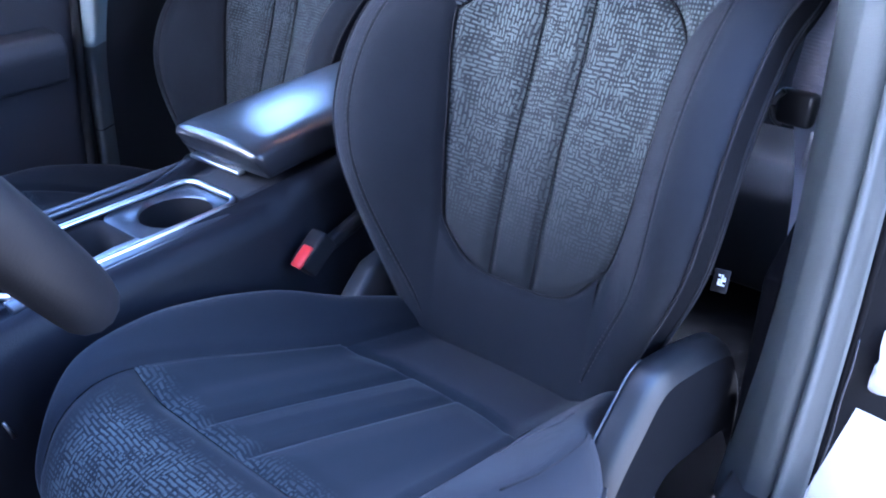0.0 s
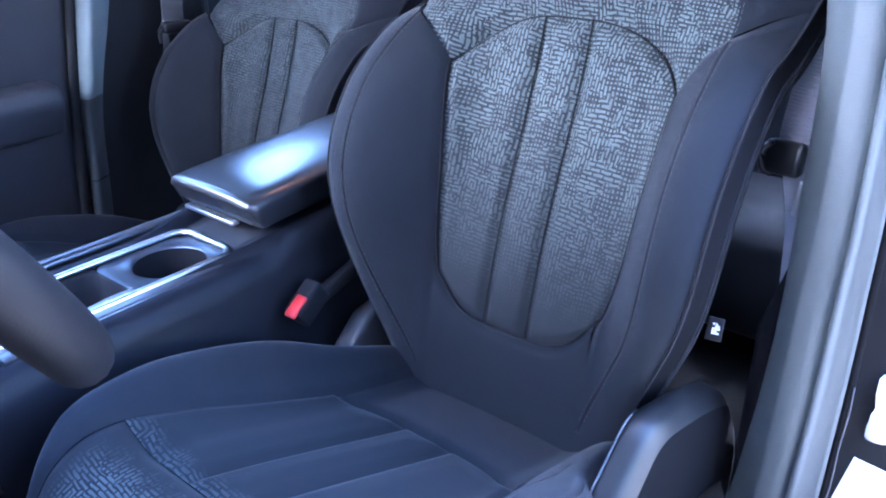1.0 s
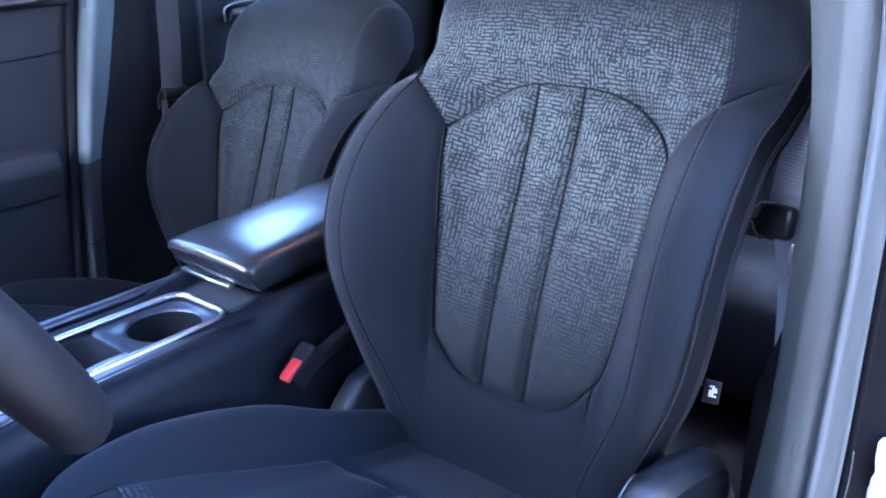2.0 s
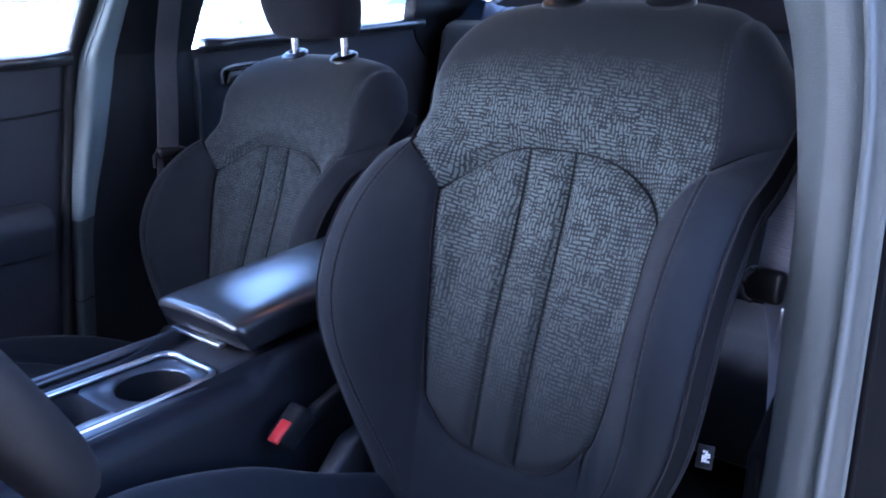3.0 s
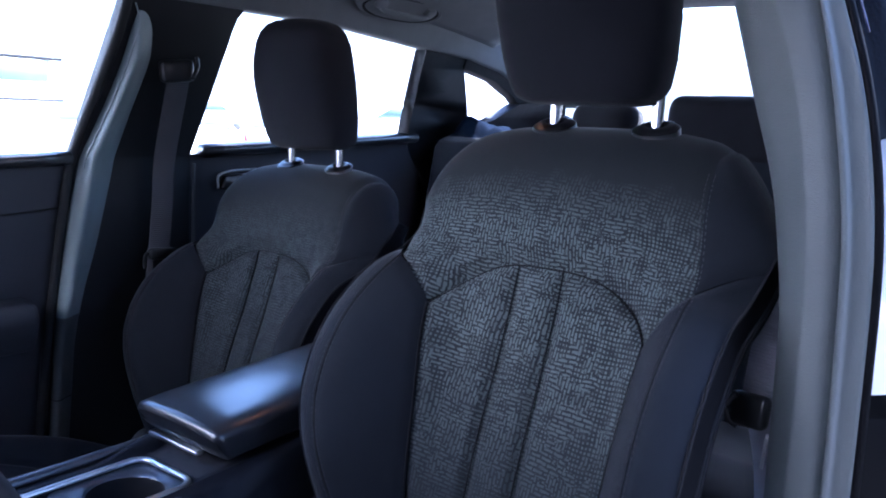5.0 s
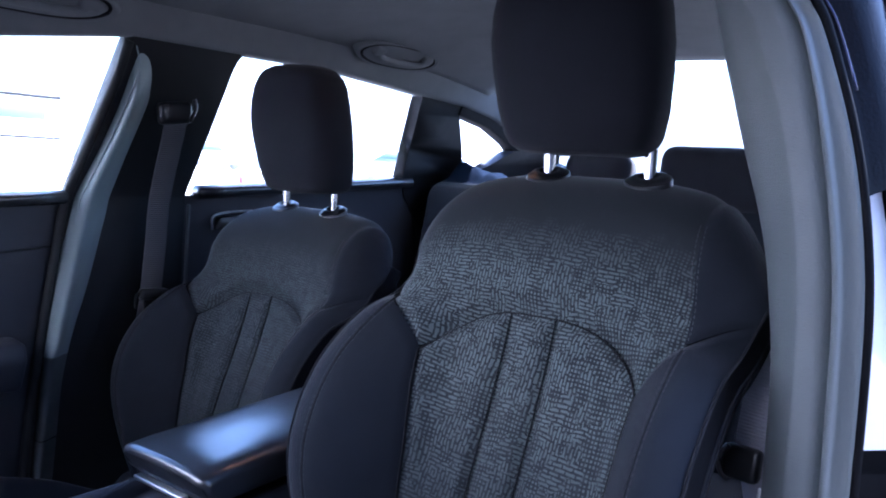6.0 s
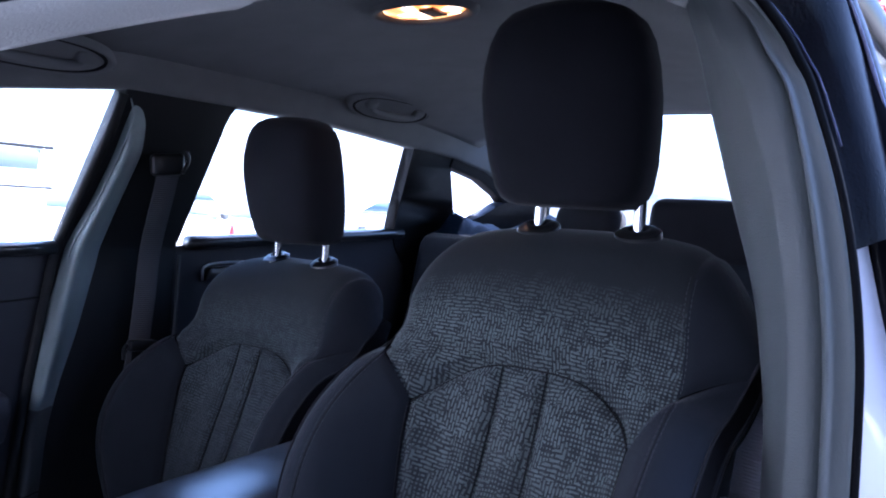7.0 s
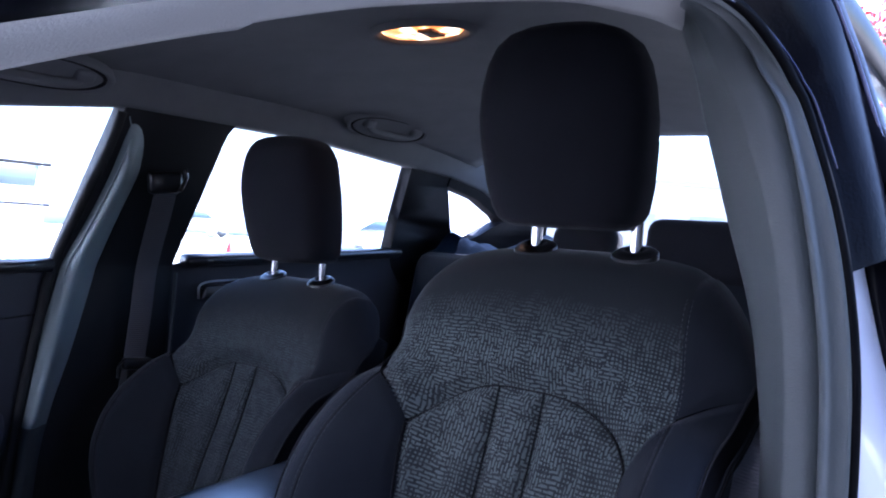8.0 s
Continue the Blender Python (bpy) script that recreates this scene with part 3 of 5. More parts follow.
# roof rails over the windows on the passenger side
rail = [(-0.9, 1.17), (-0.9, 1.30), (-0.5, 1.345), (-0.1, 1.375), (0.4, 1.38), (0.8, 1.37), (1.12, 1.35), (1.34, 1.29), (1.34, 1.20), (1.15, 1.25), (0.97, 1.276), (0.8, 1.285), (0.4, 1.31), (-0.1, 1.309), (-0.32, 1.277), (-0.5, 1.252)]
side_panel("roof_rail_trim", rail, HEADLINING, car, thick=0.05, inset=0.02, r=0.012, label="grey roof rail trim")


part("drip_rail", tube(spline([(MID - 0.635, y, z) for y, z in ((-0.75, 1.30), (-0.4, 1.345), (0.0, 1.368), (0.5, 1.368), (1.0, 1.35))], 24), 0.045, 8), PAINT, car, "dark blue drip rail over the doors")


def grab_handle(y0, y1, z):
    h = thing("grab_handle", "grey folding grab handle in an oval recess of the roof rail", "grab handle", "grab handles")
    mid, reach = (y0 + y1) / 2, (y1 - y0) / 2
    # the oval bezel lies on the sloping rail
    def on_rail(u, v, out):
        a = Vector((-0.862, mid, z)) + Vector((0.81, 0, 0.58)) * v + Vector((0, 1, 0)) * u
        return a + Vector((0.58, 0, -0.81)) * out

    ring = []
    for r, out in ((1.06, -0.014), (1.06, 0.002), (1.02, 0.008), (0.98, 0.007), (0.94, 0.002), (0.90, 0.002), (0.86, 0.006), (0.80, 0.006), (0.0, 0.007)):
        ring.append([on_rail(reach * r * math.copysign(abs(math.cos(a)) ** 0.75, math.cos(a)), 0.040 * r * math.sin(a), out) for a in [2 * math.pi * k / 40 for k in range(40)]])
    sheet("recess", ring, HANDLE, h, "oval grey bezel", closed_b=True)
    rim = [on_rail(reach * 0.92 * math.copysign(abs(math.cos(a)) ** 0.75, math.cos(a)), 0.0368 * math.sin(a), 0.0035) for a in [2 * math.pi * k / 40 for k in range(40)]]
    part("recess_gap", tube(rim, 0.0034, 6, closed=True), MATTE, h, "dark gap round the handle")
    path = spline([on_rail(-0.62 * reach, 0.012, 0.004), on_rail(-0.54 * reach, 0.002, 0.016), on_rail(-0.32 * reach, -0.004, 0.017), on_rail(0.32 * reach, -0.004, 0.017), on_rail(0.54 * reach, 0.002, 0.016), on_rail(0.62 * reach, 0.012, 0.004)], 30)
    part("grip", tube(path, 0.0075, 10, flat=0.9), HANDLE, h)
    for u in (-0.62, 0.62):
        at = on_rail(u * reach, 0.012, 0.007)
        part("mount", moved(rounded_box((0.022, 0.035, 0.024), 0.007), pose(*at, 0, 42, 0)), HANDLE, h)


grab_handle(0.445, 0.735, 1.366)
grab_handle(-0.46, -0.17, 1.339)

# driver side: B pillar seen from the open door
INNER = curve1([0.28, 0.38, 0.52, 0.64, 0.80, 0.93, 1.016, 1.06, 1.10, 1.14, 1.236, 1.30], [0.245, 0.254, 0.268, 0.275, 0.273, 0.270, 0.257, 0.249, 0.235, 0.222, 0.193, 0.172])
RIDGE = curve1([0.28, 0.50, 0.80, 0.93, 1.02, 1.085, 1.16, 1.25, 1.30], [0.285, 0.292, 0.298, 0.296, 0.290, 0.280, 0.264, 0.232, 0.212])
GROOVE = curve1([0.28, 0.43, 0.56, 0.8, 0.9, 0.99, 1.06, 1.14, 1.215, 1.274, 1.30], [0.318, 0.324, 0.329, 0.331, 0.328, 0.325, 0.317, 0.302, 0.285, 0.264, 0.256])
OUTER = curve1([0.28, 0.39, 0.6, 0.86, 0.955, 1.02, 1.10, 1.17, 1.254, 1.30], [0.350, 0.354, 0.356, 0.353, 0.351, 0.347, 0.335, 0.318, 0.288, 0.268])
rows = []
for z in crowd(0.28, 1.255, 22):
    rows.append([Vector((INNER(z) - 0.0055, -0.110, z)), Vector((RIDGE(z), -0.155, z)), Vector((GROOVE(z), -0.155, z)), Vector((OUTER(z), -0.145, z))])
# the corner where the pillar sweeps forward into the roof rail
CORNER = [
    ((0.178, -0.135, 1.295), (0.217, -0.157, 1.277), (0.251, -0.157, 1.288), (0.277, -0.150, 1.273)),
    ((0.166, -0.144, 1.335), (0.205, -0.159, 1.299), (0.240, -0.165, 1.312), (0.265, -0.158, 1.295)),
    ((0.168, -0.157, 1.346), (0.195, -0.176, 1.327), (0.225, -0.188, 1.333), (0.244, -0.188, 1.325)),
    ((0.170, -0.187, 1.351), (0.190, -0.201, 1.340), (0.212, -0.226, 1.342), (0.228, -0.234, 1.336)),
    ((0.172, -0.235, 1.345), (0.188, -0.247, 1.339), (0.206, -0.281, 1.338), (0.220, -0.297, 1.332)),
    ((0.170, -0.33, 1.330), (0.184, -0.34, 1.328), (0.202, -0.37, 1.325), (0.216, -0.39, 1.320)),
    ((0.172, -0.50, 1.290), (0.184, -0.50, 1.290), (0.200, -0.52, 1.288), (0.214, -0.54, 1.285)),
]
rows += [[Vector(q) for q in r] for r in CORNER]
lines4 = [spline([r[j] for r in rows], 110) for j in range(4)]
pts = []
for i in range(111):
    a, b, c, d = (ln[i] for ln in lines4)
    k = smooth01((i - 76) / 24)
    back = Vector((0, 1 - 0.4 * k, 0.75 * k))
    pts.append([a + back * 0.26 + Vector((0.03, 0, 0)), a + back * 0.10, a + back * 0.03 - Vector((0.001, 0, 0)), a, a.lerp(b, 0.12) - back * 0.005,
                a.lerp(b, 0.5) - back * 0.003, a.lerp(b, 0.92) + back * 0.001, b, b.lerp(c, 0.10) - back * 0.002, b.lerp(c, 0.5) - back * 0.003, b.lerp(c, 0.84) - back * 0.001,
                b.lerp(c, 0.90) + back * 0.013, b.lerp(c, 0.95) + back * 0.013, c - back * 0.004, c.lerp(d, 0.10) - back * 0.008, c.lerp(d, 0.26) - back * 0.006, c.lerp(d, 0.34) + back * 0.005,
                c.lerp(d, 0.85) + back * 0.0, d, d + back * 0.014])
cols = [[r[j] for r in pts] for j in range(len(pts[0]))]
sheet("b_pillar_trim", pts, TRIM_GREY, car, "grey plastic B pillar trim with a grooved seal")
# dark painted aperture round the corner
rows = []
for i in range(70, 111):
    d = lines4[3][i]
    k = smooth01((i - 76) / 24)
    back, out = Vector((0, 1 - 0.4 * k, 0.75 * k)), Vector((0.85, 0, 0.5))
    rows.append([d + back * 0.008, d + out * 0.010 + back * 0.022, d + out * 0.022 + back * 0.03, d + out * 0.036 + back * 0.05, d + out * 0.04 + back * 0.09])
sheet("aperture_panel", rows, WET_RUBBER, car, "dark painted door aperture")
# thin lighter tube that draws the highlight along the painted flange
part("flange_edge", tube([lines4[3][i] + Vector((0.85, 0, 0.5)) * 0.011 + Vector((0, 0.016, 0)) for i in range(78, 111)], 0.0012, 8, up=(0, 1, 0)), FLANGE, car, "flange edge coloured bright for its highlight")
# jamb behind the trim: pale above, black below
def jamb_row(c):
    a, b = c + Vector((-0.001, -0.008, 0)), Vector((max(c.x + 0.004, BAND_EDGE(c.z) + 0.004), -0.045, c.z))
    return [a, a.lerp(b, 0.3) + Vector((0.003, 0, 0)), a.lerp(b, 0.65) + Vector((0.003, 0, 0)), b, b + Vector((0.012, 0.03, 0)), b + Vector((0.02, 0.08, 0))]


BAND_EDGE = curve1([0.25, 0.80, 0.88, 0.93, 0.99, 1.057, 1.124, 1.187, 1.234, 1.276, 1.4], [0.44, 0.435, 0.42, 0.392, 0.364, 0.345, 0.328, 0.305, 0.286, 0.266, 0.22])


sheet("door_jamb", [jamb_row(c) for c in cols[-1] if 0.84 < c.z < 1.27], SILVER, car, "pale silver blue door jamb")
sheet("lower_jamb", [jamb_row(c) for c in cols[-1] if c.z < 0.865], JAMB_BLACK, car, "gloss black lower door jamb")
part("jamb_seal", tube([c + Vector((0.002, -0.007, 0)) for c in cols[-1]], 0.0052, 8, up=(0, 1, 0)), JAMB_BLACK, car, "black rubber edge seal")
strip = [c + Vector((0.0075 - 0.07 * max(0.0, 0.44 - c.z) + 0.0006 * math.sin(70 * c.z), -0.010, 0)) for c in cols[-1] if 0.34 < c.z < 0.60]
part("seal_strip", tube(strip, 0.0009, 6, up=(0, 1, 0)), SATIN_DARK, car, "thin bright strip in the door seal")
part("latch_cover", moved(rounded_box((0.05, 0.05, 0.07), 0.02, 4), pose(0.402, -0.085, 0.815)), TRIM, car, "black plastic latch cover")
cap = [[Vector((0.383 + r * math.cos(a), -0.108 - d - 0.012 * math.cos(a), 0.562 + 1.25 * r * math.sin(a))) for a in [2 * math.pi * k / 28 for k in range(28)]] for r, d in ((0.034, -0.01), (0.034, 0.004), (0.030, 0.008), (0.0, 0.010))]
plug = sheet("jamb_plug", cap, LABEL_WHITE, car, "white plastic plug with a tab", closed_b=True)
part("plug_tab", moved(rounded_box((0.022, 0.008, 0.012), 0.003, 2), pose(0.349, -0.115, 0.567)), LABEL_WHITE, plug)
band = spline([(0.236, -0.05, 1.385), (0.250, -0.05, 1.349), (0.267, -0.05, 1.306), (0.298, -0.05, 1.216), (0.327, -0.05, 1.135), (0.345, -0.05, 1.057), (0.364, -0.05, 0.991), (0.40, -0.05, 0.88)], 50)
rows = [[c + Vector((dx, dy, dz)) for dx, dy, dz in ((0.0, 0.01, 0), (0.001, 0.0, 0), (0.006, -0.007, 0), (0.014, -0.005, 0), (0.020, 0.004, 0.002), (0.026, 0.006, 0.003), (0.034, -0.002, 0.004),
                                                     (0.046, -0.003, 0.006), (0.052, 0.006, 0.007), (0.055, 0.02, 0.008), (0.05, 0.05, 0.006))] for c in band]
sheet("frame_seal", rows, WET_RUBBER, car, "wet gloss black door frame and seal")

part("frame_bead", tube([c + Vector((0.050, -0.003, 0.008)) for c in band], 0.0022, 8, up=(0, 1, 0)), FLANGE, car, "pale bead along the door frame")

# driver side rear door, seen along its outer skin
rear_side = thing("rear_driver_door", "glossy dark blue rear door with privacy glass", "car door")


def skin_x(z):
    return MID + (0.845 if z < 0.98 else lerp(0.845, 0.635, (z - 0.98) / 0.43))


rows = [[Vector((skin_x(z) + 0.02 * math.sin(math.pi * min(1, z / 0.95)) - 0.012 * max(0, (0.05 - y) / 0.1) ** 2, y, z)) for z in crowd(0.25, 0.98, 14)] for y in crowd(-0.06, 1.0, 24)]
sheet("door_skin", rows, PAINT, rear_side, "dark blue door panel")
rows = [[Vector((skin_x(z) + d, y, z)) for z in crowd(0.98, 1.41, 8)] for y, d in ((-0.06, -0.02), (-0.055, -0.004), (-0.03, 0.0), (0.05, 0.0), (0.055, -0.004))]
sheet("window_frame", rows, PIANO, rear_side, "gloss black pillar cover")
top = spline([(skin_x(1.41) + 0.004, -0.07, 1.405), (skin_x(1.41) + 0.002, 0.2, 1.415), (skin_x(1.40), 0.6, 1.40), (skin_x(1.34), 0.95, 1.34)], 30)
part("frame_top", tube(top, 0.022, 10, flat=0.7), PIANO, rear_side, "gloss black window frame")
rows = [[Vector((skin_x(z) - 0.008, y, z)) for z in crowd(0.98, lerp(1.40, 1.33, max(0, (y - 0.2) / 0.75)), 8)] for y in crowd(0.05, 0.95, 12)]
glass = sheet("window_pane", rows, TINTED, rear_side, "dark privacy glass")

# sill below the door opening
part("sill_trim", prism([(-1.2, 0.18), (-1.2, 0.30), (-1.1, 0.335), (-0.2, 0.335), (-0.1, 0.36), (0.10, 0.36), (0.10, 0.18)], 0.262, 0.43, "x", 0.012, 3), TRIM, car, "black sill trim")
# unseen sill and side panel, added to keep ground light off the floor
part("rear_sill", prism([(0.10, 0.12), (0.10, 0.36), (1.8, 0.36), (1.8, 0.12)], 0.262, 0.45, "x", 0.012, 3), TRIM, car, "black rear sill added to block light")
part("body_side", prism([(1.0, 0.2), (1.0, 0.98), (1.8, 0.98), (1.8, 0.2)], 0.44, 0.47, "x", 0.008, 2), PAINT, car, "dark blue quarter panel added to block light")
# added black panel that stands for the deep shade behind the seat
part("shade_panel", prism([(-0.12, 0.2), (-0.12, 0.62), (0.0, 0.68), (0.12, 0.62), (0.12, 0.2)], 0.250, 0.272, "x", 0.006, 2), SIDE_CLOTH, car, "black panel standing for shade at the pillar foot")

# roof rail and A pillar over the open driver door
RAIL = spline([(0.168, -0.10, 1.342), (0.168, -0.2, 1.337), (0.168, -0.3, 1.322), (0.167, -0.405, 1.302), (0.168, -0.6, 1.247), (0.170, -0.722, 1.204), (0.173, -0.82, 1.166), (0.20, -1.0, 1.09), (0.30, -1.2, 0.99)], 60)


def rail_frame(i):
    d = (RAIL[min(60, i + 1)] - RAIL[max(0, i - 1)]).normalized()
    side = d.cross(Vector((0, 0, 1))).normalized()
    return -side if side.x < 0 else side, Vector((0, 0, 1))


section = [(-0.022, 0.024), (-0.012, 0.0), (-0.004, -0.004), (0.006, -0.002), (0.016, 0.0035), (0.032, 0.007), (0.044, 0.016), (0.03, 0.055), (-0.02, 0.055)]
rows = []
for i, p in enumerate(RAIL):
    side, up = rail_frame(i)
    k = lerp(0.55, 1.0, smooth01(i / 6))
    rows.append([p + side * (u * k) + up * (v * k + 0.004 * (1 - k)) for u, v in section])
joint = next(i for i, p in enumerate(RAIL) if p.y < -0.705)
sheet("roof_rail_cover", rows[: joint + 1], RAIL_GREY, car, "light grey roof rail trim", closed_b=True)
front_rows = [[RAIL[i] + (q - RAIL[i]) * 1.07 + Vector((0, 0, -0.0015)) for q in rows[i]] for i in range(joint, len(rows))]
front_rows[0] = [q.lerp(RAIL[joint], 0.10) + Vector((0, 0.003, 0)) for q in front_rows[0]]
sheet("a_pillar_trim", front_rows, RAIL_GREY, car, "light grey A pillar trim", closed_b=True)
sweep("door_frame_edge", [p + Vector((0.047, 0, 0.016)) for p in RAIL], [(-0.006, 0.004), (0.0, -0.004), (0.012, -0.006), (0.045, 0.008), (0.05, 0.05), (-0.006, 0.05)], PIANO, car, "dark painted door aperture", rail_frame)

# ---- rear seat ----
rear_seat = thing("rear_seat", "dark cloth rear bench seat", "rear seat")
bm = prism([(0.78, 0.45), (0.90, 1.03), (0.94, 1.055), (1.0, 1.04), (1.02, 0.45)], -1.0, 0.26, "x", 0.025, 3)
part("backrest", bm, CLOTH, rear_seat)
bm = prism([(0.44, 0.25), (0.44, 0.46), (0.49, 0.50), (0.9, 0.45), (0.9, 0.25)], -1.0, 0.26, "x", 0.03, 3)
part("cushion", bm, CLOTH, rear_seat)
for x, w, h in ((-0.12, 0.36, 0.16), (-0.47, 0.18, 0.135), ):
    part("headrest", moved(rounded_box((w, 0.10, h), 0.035, 4), pose(x, 0.955, 1.03 + h / 2 - 0.01, -8)), HEAD_CLOTH, rear_seat, "low dark cloth rear headrest")

jacket_rows = []
for i in range(31):
    u = i / 30
    row = []
    for j in range(25):
        v = j / 24
        edge = min(u, 1 - u, v, 1 - v)
        x, y = lerp(-1.03, -0.52, u), lerp(0.95, 1.16, v)
        h = (0.058 + 0.022 * math.sin(9 * u + 2 * v)) * smooth01(edge / 0.22) + 0.024 * noise.noise(Vector((x * 22 + y * 9, y * 10, 1.3))) * smooth01(edge / 0.15) + 0.008 * noise.noise(Vector((x * 60, y * 34, 4.1)))
        row.append((x, y, 1.036 + max(0.0, h) * 0.95))
    jacket_rows.append(row)
jacket = sheet("folded_jacket", jacket_rows, JACKET)
tagged(jacket, "dark blue crumpled jacket lying behind the rear seat", "jacket")


# ---- front seats ----
HALF = curve1([0.44, 0.50, 0.56, 0.60, 0.65, 0.70, 0.75, 0.85, 0.90, 0.95, 1.0, 1.06, 1.12, 1.20, 1.30],
              [0.15, 0.16, 0.18, 0.200, 0.224, 0.236, 0.239, 0.239, 0.236, 0.230, 0.231, 0.236, 0.234, 0.212, 0.19])
BOLSTER = curve1([0.44, 0.52, 0.60, 0.65, 0.70, 0.75, 0.80, 0.85, 0.90, 0.94, 0.98, 1.4], [0.01, 0.02, 0.045, 0.072, 0.095, 0.103, 0.10, 0.085, 0.055, 0.026, 0.0, 0.0])
# the backrest's middle line over the top, y against z
CROWN = spline([(0, -0.1438, 0.90), (0, -0.131, 0.935), (0, -0.124, 0.97), (0, -0.117, 1.005), (0, -0.103, 1.04), (0, -0.078, 1.072), (0, -0.042, 1.094), (0, 0.0, 1.101),
                (0, 0.04, 1.09), (0, 0.065, 1.06), (0, 0.07, 1.02)], 120)
CROWN_RUN = 0.90 + np.concatenate([[0], np.cumsum([(q - p).length for p, q in zip(CROWN, CROWN[1:])])])
CROWN_Y, CROWN_Z = np.array([p.y for p in CROWN]), np.array([p.z for p in CROWN])


EXTRA = curve1([0.44, 0.50, 0.54, 0.58, 0.62, 0.68, 0.75, 0.82, 0.90, 1.3], [0.0, 0.010, 0.018, 0.026, 0.022, 0.014, 0.011, 0.008, 0.0, 0.0])


SHOULDER = curve1([0.44, 0.88, 0.95, 1.0, 1.1, 1.2, 1.3], [0.0, 0.0, 0.006, 0.012, 0.013, 0.012, 0.012])
SWELL = {"by": 1.0}
PRINTS = {"insert": CLOTH_PRINT, "yoke": CLOTH_YOKE}


def half(sgn, s):
    """Half width of the backrest, a little fuller on one side."""
    return HALF(s) + (EXTRA(s) * SWELL["by"] if sgn < 0 else SHOULDER(s))


def back_profile(s):
    """y, z and the forward normal of the backrest's middle line; s is the height, and past 0.90 the length over the crown."""
    if s <= 0.90:
        y = -0.128 + 0.478 * (s - 0.933) + 0.03 * max(0.0, (0.85 - s) / 0.25) ** 2
        return y, s, -0.902, 0.431
    y, z = float(np.interp(s, CROWN_RUN, CROWN_Y)), float(np.interp(s, CROWN_RUN, CROWN_Z))
    y2 = float(np.interp(s + 0.012, CROWN_RUN, CROWN_Y) - np.interp(s - 0.012, CROWN_RUN, CROWN_Y))
    z2 = float(np.interp(s + 0.012, CROWN_RUN, CROWN_Z) - np.interp(s - 0.012, CROWN_RUN, CROWN_Z))
    n = math.hypot(y2, z2)
    t = smooth01((s - 0.90) / 0.04)
    ny, nz = lerp(-0.902, -z2 / n, t), lerp(0.431, y2 / n, t)
    return y, z, ny, nz


def back_at(x, s, lift):
    y, z, ny, nz = back_profile(s)
    w = half(x, s)
    ax = abs(x)
    up = smooth01((s - 0.88) / 0.1)
    h = BOLSTER(s) * smooth01((ax - (0.112 if x > 0 else 0.088)) / (0.098 if x > 0 else 0.112)) + lift
    wide = lerp(0.045, 0.075, up)
    edge = max(0.0, (ax - (w - wide)) / wide)
    h -= lerp(0.022, 0.05, up) * edge**2.2
    drop = 0.05 * (ax / 0.235) ** 3.2 * smooth01((s - 0.88) / 0.24)
    hollow = -0.012 * (1 - (x / 0.15) ** 2) if ax < 0.15 else 0.0
    h += hollow * smooth01((0.95 - s) / 0.15)
    return Vector((x, y + ny * h - 0.3 * drop, z + nz * h - 0.95 * drop))


INSERT_LEFT = curve1([0.40, 0.60, 0.66, 0.76, 0.866, 1.0], [0.10, 0.108, 0.114, 0.122, 0.137, 0.15])
INSERT_RIGHT = curve1([0.40, 0.60, 0.65, 0.70, 0.78, 0.866, 1.0], [0.10, 0.108, 0.124, 0.136, 0.145, 0.148, 0.15])


def insert(sgn, s):
    """Half width of the printed insert on one side."""
    return INSERT_RIGHT(s) if sgn > 0 else INSERT_LEFT(s)


def arch_end(x):
    return 0.148 if x > 0 else 0.137


def insert_foot(x):
    return 0.582 + 0.050 * (abs(x) / 0.11) ** 4


def arch(x):
    return 0.936 - 0.070 * (abs(x) / arch_end(x)) ** 3.2


def shoulder(x):
    """The lower seam of the shoulder cloth."""
    ax, end = abs(x), arch_end(x)
    return arch(x) if ax <= end else lerp(0.866, 0.988 if x > 0 else 0.945, min(1.0, (ax - end) / (0.232 - end)) ** 0.78)


def channel(x0, x1):
    def dom(a, b):
        def side(k, s):
            return k * insert(k, s) if abs(k) == 1 else k

        lo = lerp(x0 if abs(x0) < 1 else x0 * 0.108, x1 if abs(x1) < 1 else x1 * 0.108, a)
        hi = lerp(x0 if abs(x0) < 1 else x0 * arch_end(x0), x1 if abs(x1) < 1 else x1 * arch_end(x1), a)
        s = lerp(insert_foot(lo), arch(hi), b)
        return lerp(side(x0, s), side(x1, s), a), s

    return dom


def bolster_dom(sign):
    def dom(a, b):
        xa = lerp(arch_end(sign), 0.232, a)
        s = lerp(0.47, shoulder(sign * xa), b)
        inner = lerp(0.112, insert(sign, min(s, 0.866)), smooth01((s - 0.6) / 0.06))
        return sign * lerp(inner, half(sign, s), a), s

    return dom


def yoke_dom(a, b):
    x0 = lerp(-HALF(0.945), 0.188, a)
    s = lerp(shoulder(x0), 1.30, b)
    return lerp(-HALF(s), lerp(0.188, 0.17, min(1.0, b * 2)), a), s


def shoulder_dom(sign):
    def dom(a, b):
        x0 = lerp(0.188, HALF(0.945), a)
        s = lerp(shoulder(sign * x0), 1.30, b)
        return sign * lerp(lerp(0.188, 0.17, min(1.0, b * 2)), half(sign, s), a), s

    return dom


